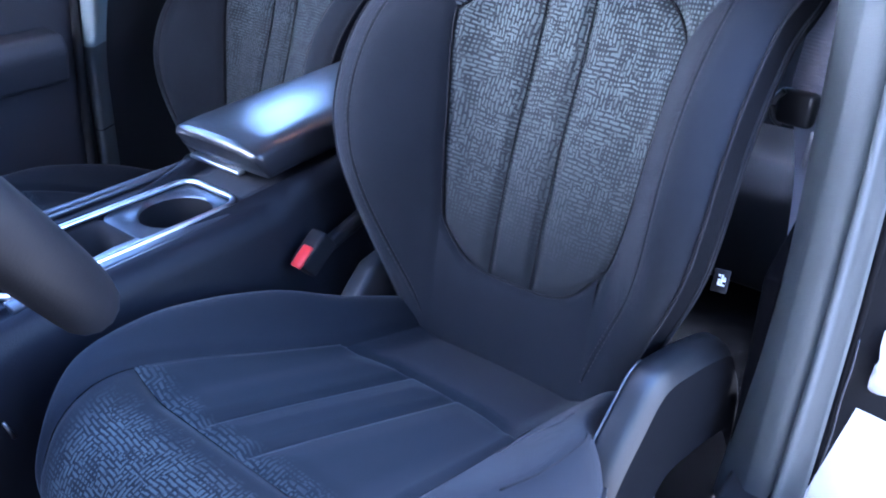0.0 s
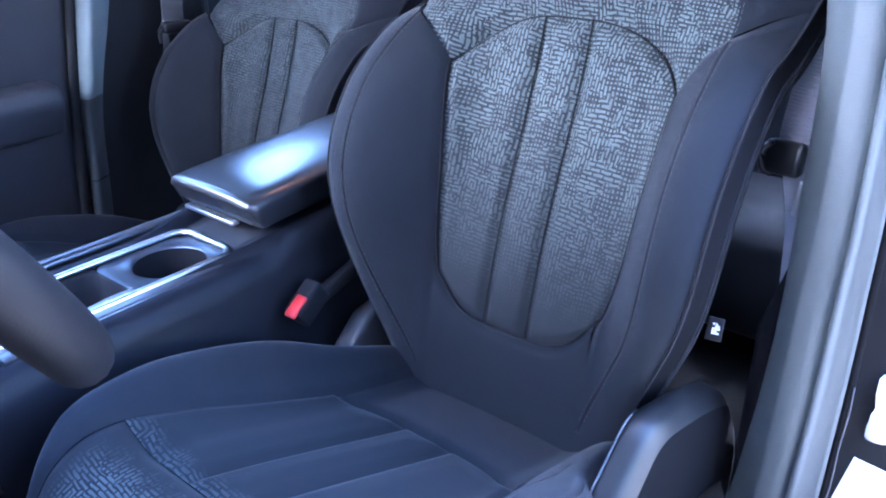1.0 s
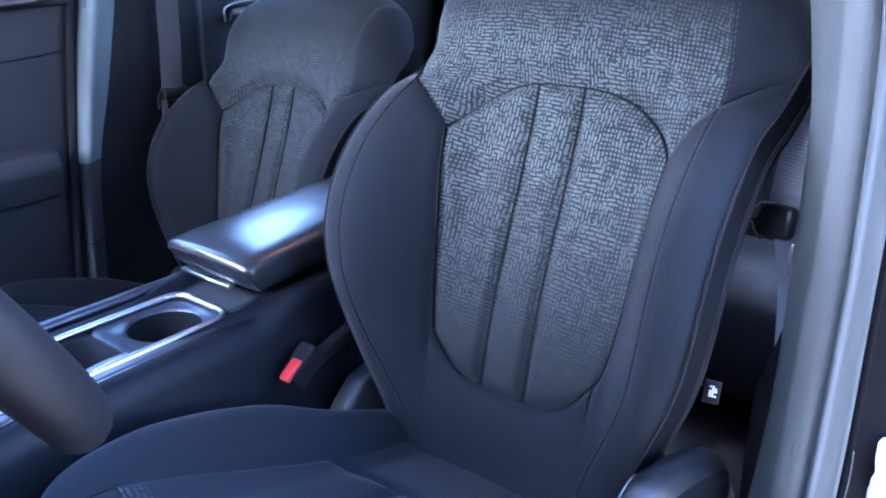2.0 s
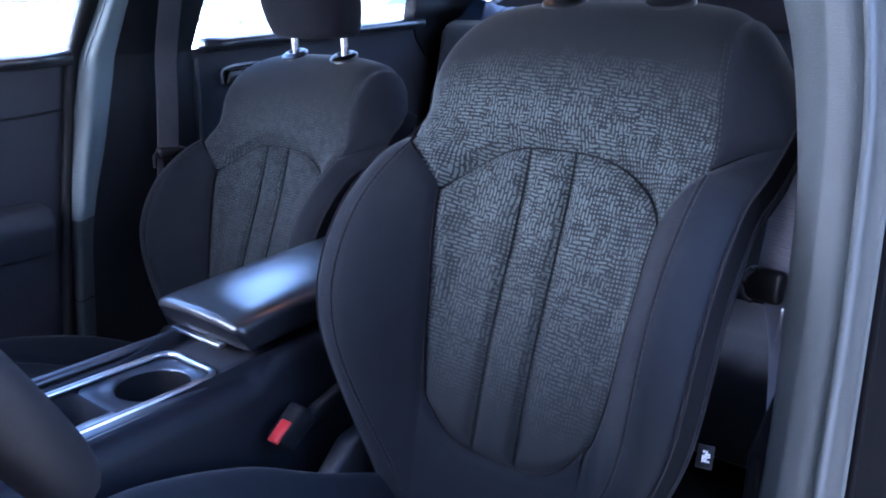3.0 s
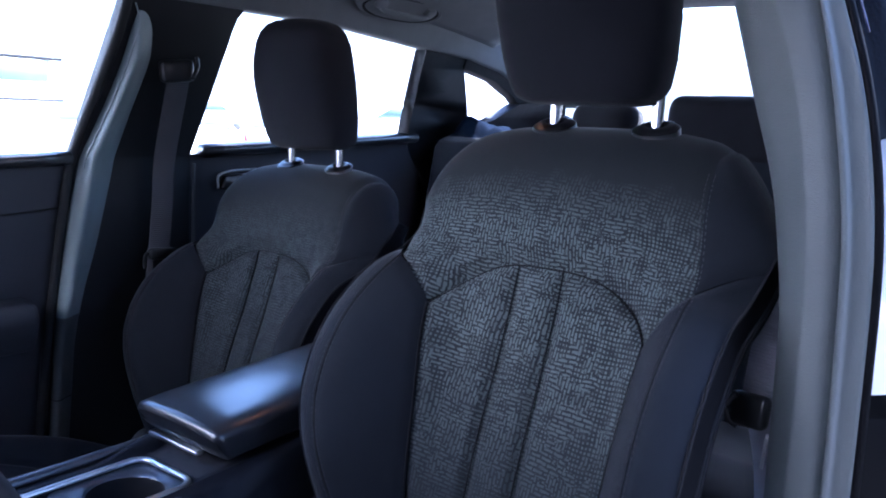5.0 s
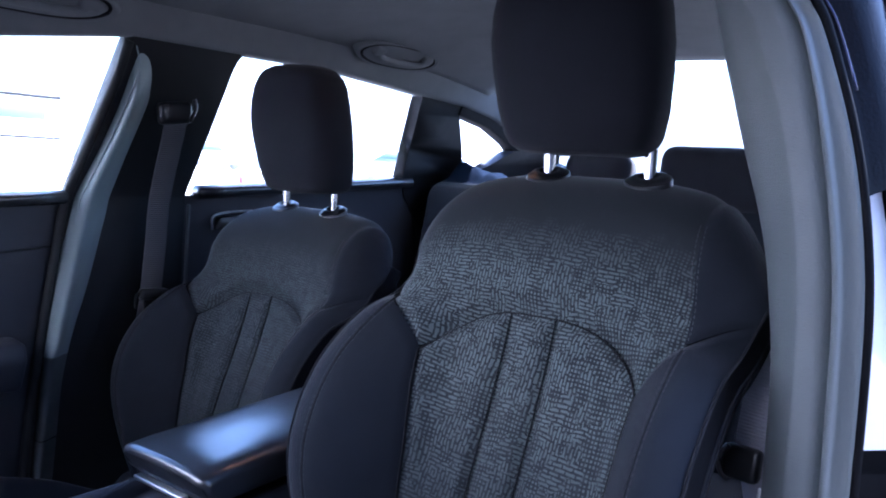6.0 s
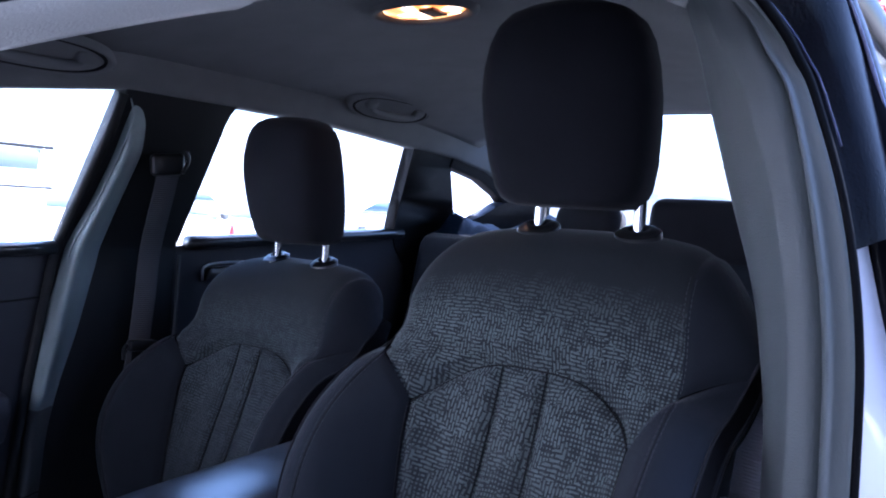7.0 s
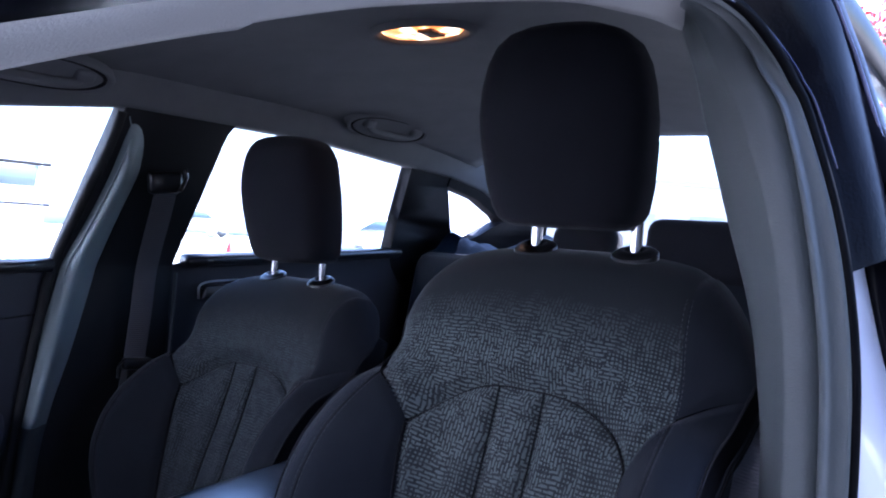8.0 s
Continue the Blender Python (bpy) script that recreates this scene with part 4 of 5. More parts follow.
def stitches(name, line, parent, step=0.006, length=0.004, r=0.0006):
    """A row of short raised stitches along a line of points, with the cloth's normal."""
    bm = bmesh.new()
    gone, due = 0.0, 0.0
    for p, q in zip(line, line[1:]):
        seg = (q - p).length
        while due < gone + seg:
            c = p + (q - p) * ((due - gone) / seg)
            d = (q - p).normalized()
            s1 = d.cross(Vector((0, 1, 0.4))).normalized() * r
            s2 = s1.cross(d).normalized() * r
            ring = [c - d * length / 2, c + d * length / 2]
            vs = [bm.verts.new(e + o) for e in ring for o in (s1, s2, -s1, -s2)]
            for k in range(4):
                bm.faces.new((vs[k], vs[(k + 1) % 4], vs[4 + (k + 1) % 4], vs[4 + k]))
            due += step
        gone += seg
    return part(name, bm, STITCH, parent)




def side_at(sgn, s, t):
    """A point of the backrest's side, from the front seam (t = 0) to the back (1)."""
    e = back_at(sgn * half(sgn, s), s, -0.002)
    _, _, ny, nz = back_profile(min(s, 0.9))
    thick = 0.135 * (1 - 0.65 * smooth01((s - 0.95) / 0.2))
    return e + Vector((-sgn * (0.026 * t * t * (1 - 0.5 * smooth01((s - 0.95) / 0.2)) - 0.006 * math.sin(math.pi * t)), -ny * thick * t, -nz * thick * t))


SEAM_X = (-0.038, 0.0235)


def build_backrest(seat):
    # shell: the sides, drawn in towards the rear, and the back
    rows = []
    for j in range(49):
        s = lerp(0.44, 1.20, j / 48)
        w = HALF(s)
        ring = []
        for sgn in (1, -1):
            side = [side_at(sgn, s, k / 10) for k in range(11)]
            ring += side if sgn == 1 else side[::-1]
        rows.append(ring)
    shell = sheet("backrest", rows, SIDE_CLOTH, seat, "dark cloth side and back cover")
    for x0, x1 in ((-1, SEAM_X[0]), SEAM_X, (SEAM_X[1], 1)):
        panel("padded_channel", channel(x0, x1), back_at, 26, 70, PRINTS["insert"], shell, deep=0.008, reach=0.014, puff=0.0035, label="printed cloth padded channel")
    panel("shoulder_panel", yoke_dom, back_at, 90, 60, PRINTS["yoke"], shell, tuck=(0.15, 0.28, 1, 0), deep=0.012, reach=0.026, label="printed cloth shoulder panel")
    for sgn in (1, -1):
        panel("side_bolster", bolster_dom(sgn), back_at, 40, 90, CLOTH, shell, tuck=(1, 0.4, 0.5, 1), deep=0.006, reach=0.012, label="plain dark cloth bolster", ease=lambda q: lerp(0.12, 1.0, smooth01((q - 0.575) / 0.06)))
        if sgn == 1:
            panel("shoulder_corner", shoulder_dom(sgn), back_at, 16, 60, CLOTH, shell, tuck=(0.7, 0.5, 1, 0), deep=0.005, reach=0.012)
            for off in (-0.0035, 0.0035):
                stitches("stitching", [back_at(lerp(0.188, 0.17, min(1.0, 2 * (s - 0.941) / 0.359)) + off, s, 0.0004) for s in crowd(0.945, 1.09, 40)], shell, 0.007, 0.004, 0.0005)
        # double stitching along the bolster's outer seam
        for off in (0.0425, 0.0495):
            line = [back_at(sgn * (half(sgn, s) - off), s, 0.0006) for s in crowd(0.52, 0.925, 60)]
            stitches("stitching", line, shell, 0.007, 0.004, 0.0005)
        part("seam", tube([back_at(sgn * (half(sgn, s) - 0.046), s, 0.0) for s in crowd(0.50, 0.93, 60)], 0.0011, 6), THREAD, shell)
        edge = [back_at(sgn * (half(sgn, s) - 0.0005), s, 0.001) + Vector((sgn * 0.001, 0.002, 0)) for s in crowd(0.46, 1.12, 80)]
        part("piping", tube(edge, 0.0018, 6), THREAD, shell)
        for t in (0.30, 0.38):
            part("side_seam", tube([side_at(sgn, s, t) for s in crowd(0.50, 1.0, 50)], 0.0018, 6), THREAD, shell)

    # dark tubes in the seams that stand for the shade in the tucks
    for x in SEAM_X:
        part("seam", tube([back_at(x, s, -0.0048) for s in crowd(insert_foot(x), arch(x), 60)], 0.0013, 6), THREAD, shell)
    part("seam", tube([back_at(x, arch(x), -0.0075) for x in crowd(-0.137, 0.148, 60)], 0.0012, 6), THREAD, shell)
    foot = [(-insert(-1, s), s) for s in crowd(0.866, 0.64, 30)] + [(x, insert_foot(x)) for x in crowd(-0.109, 0.109, 30)] + [(insert(1, s), s) for s in crowd(0.64, 0.866, 30)]
    part("seam", tube([back_at(x, s, -0.0035) for x, s in foot], 0.0014, 6), THREAD, shell)

    def band(a, b):
        x = (2 * a - 1) * 0.112
        return x, lerp(0.44, insert_foot(x), b)

    panel("lower_band", band, back_at, 40, 30, CLOTH, shell, tuck=(0.12, 0.12, 0, 1), label="plain cloth lower band")
    return shell


# cushion: profile along its length, y against z
CUSHION_LINE = spline(
    [(0, -0.20, 0.44), (0, -0.30, 0.475), (0, -0.385, 0.505), (0, -0.5, 0.55), (0, -0.6, 0.588), (0, -0.67, 0.610), (0, -0.72, 0.609),
     (0, -0.755, 0.588), (0, -0.777, 0.545), (0, -0.78, 0.48), (0, -0.77, 0.42)], 240)
CUSHION_RUN = np.concatenate([[0], np.cumsum([(b - a).length for a, b in zip(CUSHION_LINE, CUSHION_LINE[1:])])])
CUSHION_Y = np.array([p.y for p in CUSHION_LINE])
CUSHION_Z = np.array([p.z for p in CUSHION_LINE])


def run_at(y):
    """Length along the profile at which it first reaches y, from the rear."""
    k = int(np.argmax(CUSHION_Y <= y))
    return float(CUSHION_RUN[k])


RUN_END = float(CUSHION_RUN[-1])
C_HALF = curve1([0, run_at(-0.3), run_at(-0.385), run_at(-0.45), run_at(-0.52), run_at(-0.62), run_at(-0.70), run_at(-0.75), RUN_END - 0.06, RUN_END],
                [0.19, 0.20, 0.215, 0.245, 0.256, 0.249, 0.232, 0.215, 0.202, 0.195])
C_BOLSTER = curve1([0, run_at(-0.3), run_at(-0.45), run_at(-0.6), run_at(-0.68), run_at(-0.74), RUN_END], [0.03, 0.045, 0.055, 0.045, 0.025, 0.01, 0.0])
C_INSERT = curve1([0, run_at(-0.385), run_at(-0.6), run_at(-0.67), RUN_END], [0.12, 0.125, 0.15, 0.163, 0.165])
SEAM_RUN, REAR_RUN = run_at(-0.655), run_at(-0.385)


def cushion_at(x, l, lift):
    y = float(np.interp(l, CUSHION_RUN, CUSHION_Y))
    z = float(np.interp(l, CUSHION_RUN, CUSHION_Z))
    y2 = float(np.interp(min(RUN_END, l + 0.004), CUSHION_RUN, CUSHION_Y)) - float(np.interp(max(0, l - 0.004), CUSHION_RUN, CUSHION_Y))
    z2 = float(np.interp(min(RUN_END, l + 0.004), CUSHION_RUN, CUSHION_Z)) - float(np.interp(max(0, l - 0.004), CUSHION_RUN, CUSHION_Z))
    n = math.hypot(y2, z2)
    ny, nz = z2 / n, -y2 / n
    w, ax = C_HALF(l), abs(x)
    h = C_BOLSTER(l) * smooth01((ax - 0.10) / (w - 0.13)) + lift
    edge = max(0.0, (ax - (w - 0.05)) / 0.05)
    h -= 0.05 * edge**2.4
    pull = 0.05 * (ax / 0.25) ** 3 * smooth01((l - run_at(-0.66)) / 0.12)
    return Vector((x, y + ny * h + pull, z + nz * h))


def cushion_cloth(name, dom, na, nb, mat, parent, **kw):
    ob = panel(name, dom, cushion_at, na, nb, mat, parent, **kw)
    layer = ob.data.uv_layers[0]
    for loop in ob.data.loops:
        u, l = layer.data[loop.index].uv
        layer.data[loop.index].uv = (u, -l + SEAM_RUN - 0.655)
    return ob


# seams of the cushion's channels: x at the rear and at the front
CHANNEL_EDGES = ((-0.128, -0.160), (-0.041, -0.056), (0.026, 0.008), (0.124, 0.156))


def rear_arc(x):
    return REAR_RUN + 0.03 * (abs(x) / 0.125) ** 4


def build_cushion(seat):
    rows = []
    for j in range(61):
        l = lerp(0, RUN_END, j / 60)
        w = C_HALF(l)
        ring = []
        for sgn in (1, -1):
            e = cushion_at(sgn * w, l, -0.002)
            low = Vector((sgn * (w - 0.01), max(e.y, -0.76) , 0.36))
            side = [e.lerp(low, k / 6) + Vector((sgn * 0.008 * math.sin(math.pi * k / 6), 0, 0)) for k in range(7)]
            ring += side if sgn == 1 else side[::-1]
        rows.append(ring)
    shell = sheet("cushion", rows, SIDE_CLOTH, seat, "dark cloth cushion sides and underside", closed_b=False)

    def front(a, b):
        l = lerp(SEAM_RUN, RUN_END, b)
        return (2 * a - 1) * C_INSERT(l), l

    cushion_cloth("front_roll", front, 60, 50, CLOTH_ROLL, shell, tuck=(1, 1, 1, 0), deep=0.007, reach=0.014, label="printed cloth front roll")

    def run(k0, k1):
        def edge(k, t):
            rear, front = CHANNEL_EDGES[k]
            return lerp(rear, front, t)

        def dom(a, b):
            xr = lerp(edge(k0, 0), edge(k1, 0), a)
            l = lerp(rear_arc(xr), SEAM_RUN, b)
            t = (l - REAR_RUN) / (SEAM_RUN - REAR_RUN)
            return lerp(edge(k0, t), edge(k1, t), a), l

        return dom

    for k0, k1 in ((0, 1), (1, 2), (2, 3)):
        cushion_cloth("cushion_channel", run(k0, k1), 26, 50, CLOTH_CHANNEL, shell, deep=0.006, reach=0.012, puff=0.004, label="cloth padded channel")

    def rear(a, b):
        x = (2 * a - 1) * 0.125
        return x, lerp(0.0, rear_arc(x), b)

    cushion_cloth("rear_band", rear, 30, 24, CLOTH, shell, tuck=(0.6, 0.6, 0, 1))
    for sgn in (1, -1):

        def side(a, b):
            l = lerp(0, RUN_END, b)
            inner = lerp(0.125, C_INSERT(l), smooth01((l - REAR_RUN) / 0.05))
            return sgn * lerp(inner, C_HALF(l), a), l

        cushion_cloth("cushion_bolster", side, 30, 90, CLOTH, shell, tuck=(1, 0.5, 0, 0), deep=0.006, reach=0.012, label="plain dark cloth thigh bolster")
        edge = [cushion_at(sgn * C_HALF(l), l, 0.0) for l in crowd(0.0, RUN_END, 70)]
        part("piping", tube(edge, 0.0028, 6), THREAD, shell)
    return shell


def build_headrest(seat):
    rows = []
    n = 36
    prof = [(1.128, 0.55), (1.131, 0.70), (1.138, 0.80), (1.155, 0.88), (1.19, 0.945), (1.24, 0.99), (1.28, 1.0), (1.32, 0.965), (1.352, 0.90),
            (1.376, 0.80), (1.391, 0.66), (1.399, 0.47), (1.402, 0.2)]
    fine = []
    for k in range(len(prof) - 1):
        for q in range(3):
            fine.append((lerp(prof[k][0], prof[k + 1][0], q / 3), lerp(prof[k][1], prof[k + 1][1], q / 3)))
    fine.append(prof[-1])
    for z, w in fine:
        ring = []
        tilt = -0.032 * smooth01((z - 1.09) / 0.24)
        for k in range(n):
            a = 2 * math.pi * k / n
            c, d = math.cos(a), math.sin(a)
            x = 0.116 * w * math.copysign(abs(c) ** 0.55, c)
            t = lerp(0.5, 1.0, w) * (1.0 if w > 0.85 else (w / 0.85) ** 0.5)
            y = 0.056 * t * math.copysign(abs(d) ** 0.7, d)
            if d < 0:
                y -= 0.014 * (1 - abs(x) / 0.116)
            ring.append(Vector((x, y + tilt - 0.034, 1.128 + (z - 1.128) * 0.90)))
        rows.append(ring)
    bm = bmesh.new()
    vs = [[bm.verts.new(p) for p in r] for r in rows]
    for i in range(len(vs) - 1):
        for k in range(n):
            bm.faces.new((vs[i][k], vs[i][(k + 1) % n], vs[i + 1][(k + 1) % n], vs[i + 1][k]))
    bm.faces.new(vs[0][::-1])
    bm.faces.new(vs[-1])
    head = part("headrest", bm, HEAD_CLOTH, seat, "dark cloth headrest on two chrome posts")
    for sgn in (1, -1):
        part("headrest_post", tube([Vector((sgn * 0.070 + 0.010, -0.022, z)) for z in crowd(1.07, 1.15, 6)], 0.0078, 16, up=(0, 1, 0)), CHROME, seat, "chrome headrest post")
        ring = []
        for r, z in ((0.0, 0.004), (0.010, 0.004), (0.012, 0.0075), (0.015, 0.0085), (0.0205, 0.0065), (0.0235, 0.003), (0.025, 0.0035), (0.0262, 0.002), (0.0265, -0.003), (0.026, -0.02)):
            ring.append([Vector((sgn * 0.070 + 0.010 + r * 1.12 * math.cos(a), -0.024 + 0.95 * r * math.sin(a), 1.0995 + z + 0.33 * r * math.sin(a))) for a in [2 * math.pi * k / 28 for k in range(28)]])
        sheet("post_guide", ring, TRIM_GLOSSY, seat, "black plastic post guide", closed_b=True)
    return head




def build_seat(name, label):
    seat = thing(name, label, "front seat", "front seats")
    build_backrest(seat)
    build_cushion(seat)
    build_headrest(seat)
    # recliner cover: a sharp inner edge, a sloping top and a side that falls away
    prof = [(-0.62, 0.30), (-0.60, 0.375), (-0.52, 0.425), (-0.455, 0.475), (-0.428, 0.535), (-0.378, 0.578), (-0.334, 0.604), (-0.27, 0.590), (-0.20, 0.566), (-0.145, 0.538), (-0.12, 0.48), (-0.12, 0.40)]
    ridge = spline([(0.206, y, z) for y, z in prof], 60)
    rows = []
    for p in ridge:
        rows.append([p + Vector((0, 0.012, -0.045)), p + Vector((0, 0.002, -0.006)), p + Vector((0.0015, -0.001, -0.001)), p + Vector((0.005, 0, 0)), p + Vector((0.017, 0.002, -0.003)), p + Vector((0.026, 0.006, -0.011)),
                     p + Vector((0.032, 0.014, -0.030)), p + Vector((0.036, 0.026, -0.060)), p + Vector((0.037, 0.04, -0.10)), p + Vector((0.034, 0.04, -0.16))])
    cover = sheet("recliner_cover", [r[:7] for r in rows], SEAT_PLASTIC, seat, "dark grey plastic recliner cover")
    # the cover's own outer side, given a black material for its shade
    sheet("cover_side", [r[6:] for r in rows], SIDE_CLOTH, cover, "outer side blackened for shade")
    # satin tube laid on the ridge in place of its highlight
    part("cover_edge", tube([p + Vector((0.001, -0.0015, 0)) for p in ridge[20:35]], 0.0011, 6), SATIN_DARK, cover, "thin line drawing the highlight on the cover's edge")
    part("adjuster_knob", moved(rounded_box((0.022, 0.075, 0.040), 0.010, 4), pose(0.246, -0.545, 0.405, -12)), SEAT_PLASTIC, seat, "dark plastic seat adjuster")
    hinge = [(-0.42, 0.36), (-0.38, 0.44), (-0.32, 0.515), (-0.285, 0.545), (-0.255, 0.55), (-0.20, 0.53), (-0.16, 0.45), (-0.2, 0.34), (-0.4, 0.32)]
    part("hinge_cover", prism(hinge, -0.232, -0.20, "x", 0.008, 3), HINGE_GREY, seat, "grey plastic hinge cover")
    base = prism([(-0.70, 0.22), (-0.70, 0.40), (-0.2, 0.40), (-0.2, 0.22)], -0.2, 0.2, "x", 0.01)
    part("seat_base", base, TRIM, seat, "black seat frame and rails")
    at = side_at(1, 0.667, 0.5) + Vector((0.014, -0.003, 0.003))
    turn = pose(at.x, at.y, at.z, -8, 3, 16)
    tag_ob = part("fabric_tag", moved(rounded_box((0.016, 0.002, 0.025), 0.0008, 1), turn), THREAD, seat, "small black sewn tag with a white mark")
    rng = random.Random(3)
    for k in range(5):
        for x in (-0.0026, 0.0, 0.0026):
            if rng.random() < 0.8:
                mk = rounded_box((rng.uniform(0.0018, 0.0026), 0.001, 0.0020), 0.0003, 1)
                part("tag_mark", moved(mk, turn @ pose(0.001 + x, -0.0014, -0.004 + 0.0025 * k)), LABEL_WHITE, tag_ob)
    return seat


driver_seat = build_seat("front_seat", "dark cloth driver seat with printed hatched centre panels")
# piping and a worn crease on the outer bolster of the driver's cushion
piping = spline([(0.1655, -0.372, 0.5475), (0.1654, -0.3863, 0.5504), (0.1652, -0.405, 0.5544), (0.1499, -0.4262, 0.5475), (0.1493, -0.4816, 0.5638)], 24)
part("bolster_piping", tube(piping, 0.0012, 6), STITCH, driver_seat, "grey piping on the bolster")
crease = spline([(0.2023, -0.41, 0.567), (0.2109, -0.436, 0.579), (0.2167, -0.5112, 0.6057), (0.2107, -0.5627, 0.6222)], 24)
part("bolster_crease", tube(crease, 0.0013, 6), THREAD, driver_seat, "creased bolster seam")
for child in driver_seat.children:
    if child.name.startswith("headrest") and "post" not in child.name:
        child.location.x -= 0.007
SWELL["by"] = 1.9
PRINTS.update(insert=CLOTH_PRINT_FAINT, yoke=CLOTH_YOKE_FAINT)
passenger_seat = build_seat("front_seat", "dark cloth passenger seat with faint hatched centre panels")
passenger_seat.matrix_world = pose(-0.742, 0.207, -0.102)
for child in passenger_seat.children:
    if child.name.startswith("headrest") and "post" not in child.name:
        child.location = (0.019, 0, 0.008)


# ---- centre console ----
console = thing("centre_console", "black centre console with cup holder and padded armrest", "console")
CX = -0.3675


def loop_rect(x0, x1, y0, y1, r, n=8):
    pts = []
    for cx, cy, a0 in ((x1 - r, y1 - r, 0), (x0 + r, y1 - r, 90), (x0 + r, y0 + r, 180), (x1 - r, y0 + r, 270)):
        for k in range(n + 1):
            a = radians(a0 + 90 * k / n)
            pts.append((cx + r * math.cos(a), cy + r * math.sin(a)))
    out = []
    for p, q in zip(pts, pts[1:] + pts[:1]):
        m = 48 if math.dist(p, q) > 0.03 else 1
        out += [(lerp(p[0], q[0], k / m), lerp(p[1], q[1], k / m)) for k in range(m)]
    return out


def bridge(bm, loops, cap_last=False):
    rings = [[bm.verts.new(p) for p in lp] for lp in loops]
    n = len(rings[0])
    for u, v in zip(rings, rings[1:]):
        for k in range(n):
            bm.faces.new((u[k], u[(k + 1) % n], v[(k + 1) % n], v[k]))
    if cap_last:
        bm.faces.new(rings[-1])
    bmesh.ops.recalc_face_normals(bm, faces=bm.faces)


# the body: sides that round over into a deck with an opening for the tray
DECK = 0.652
for y0, y1, name in ((-1.2, 0.05, "console_body"),):
    bm = bmesh.new()
    outer = loop_rect(-0.478, -0.266, y0, y1, 0.012)
    soft_edge = loop_rect(-0.472, -0.272, y0, y1, 0.010)
    deck = loop_rect(-0.460, -0.284, y0, y1 - 0.002, 0.008)
    hole = loop_rect(-0.428, -0.309, -0.70, -0.398, 0.022)
    slope = lambda y: DECK - 0.06 * max(0.0, (-0.70 - y) / 0.5) + 0.022 * smooth01((y + 0.372) / 0.012) + 0.05 * max(0.0, y + 0.36)
    bridge(bm, [[(x, y, 0.2) for x, y in outer], [(x, y, slope(y) - 0.03) for x, y in outer], [(x, y, slope(y) - 0.008) for x, y in soft_edge],
                [(x, y, slope(y)) for x, y in deck], [(x, y, DECK + 0.001) for x, y in hole], [(x, y, DECK - 0.02) for x, y in hole]])
    body = part(name, bm, SOFT, console, "dark soft console side and deck")
for x, lab in ((-0.466, "satin edge rail"), ):
    part("edge_rail", tube([Vector((x, y, DECK + 0.004)) for y in crowd(-0.98, -0.345, 20)], 0.006, 8, flat=1.6), SATIN_DARK, console, lab)
ring = [Vector((x, y, DECK + 0.003)) for x, y in loop_rect(-0.424, -0.313, -0.70, -0.402, 0.022)]
part("tray_ring", tube(ring, 0.0038, 8, closed=True, flat=1.2), CHROME_SOFT, console, "bright chrome ring round the tray")

# tray: a gloss plate with a round cup well behind and an open pocket ahead
bm = bmesh.new()
cup = (-0.3665, -0.462)
rect = loop_rect(-0.424, -0.313, -0.535, -0.402, 0.02)
circ = []
for x, y in rect:
    a = math.atan2(y - cup[1], x - cup[0])
    circ.append((cup[0] + 0.045 * math.cos(a), cup[1] + 0.045 * math.sin(a)))
circ2 = [(cup[0] + (x - cup[0]) * 0.86, cup[1] + (y - cup[1]) * 0.86) for x, y in circ]
bridge(bm, [[(x, y, 0.650) for x, y in rect], [(cup[0] + (x - cup[0]) * 1.06, cup[1] + (y - cup[1]) * 1.06, 0.649) for x, y in circ], [(x, y, 0.645) for x, y in circ]])
part("cup_holder", bm, TRAY, console, "satin cup holder plate")
bm = bmesh.new()
bridge(bm, [[(x, y, 0.645) for x, y in circ], [(x, y, 0.58) for x, y in circ], [(x, y, 0.545) for x, y in circ2]], True)
part("cup_well", bm, MATTE, console, "black cup well")
bm = bmesh.new()
pocket = loop_rect(-0.424, -0.313, -0.70, -0.535, 0.012)
inner = loop_rect(-0.412, -0.325, -0.69, -0.540, 0.02)
bridge(bm, [[(x, y, 0.650) for x, y in pocket], [(x, y, 0.648) for x, y in inner], [(x, y, 0.56) for x, y in inner]], True)
tray = part("tray_pocket", bm, MATTE, console, "gloss black open pocket")
lip = [(-0.309, -0.70), (-0.316, -0.70), (-0.319, -0.63), (-0.330, -0.59), (-0.334, -0.565), (-0.332, -0.535), (-0.309, -0.535)]
part("tray_lip", prism(lip, 0.644, 0.6535, "z", 0.0015, 2), CHROME_SOFT, console, "broad satin metal lip beside the tray")
part("side_strip", tube([Vector((-0.2645, -0.7493, 0.556)), Vector((-0.2645, -0.7444, 0.533))], 0.0018, 6, up=(1, 0, 0)), SATIN, console, "short bright strip on the console side")
part("tray_edge", prism([(-0.313, -0.70), (-0.313, -0.40), (-0.296, -0.40), (-0.292, -0.70)], 0.645, 0.6545, "z", 0.002, 2), SATIN_DARK, console, "satin metal edge beside the tray")
knob = [[Vector((-0.352 + r * math.cos(a), -0.60 + r * math.sin(a), z - 0.012)) for a in [2 * math.pi * k / 20 for k in range(20)]]
        for r, z in ((0.012, 0.572), (0.012, 0.628), (0.011, 0.632), (0.0, 0.633))]
sheet("socket_cap", knob, TRIM, console, "black power socket cap", closed_b=True)

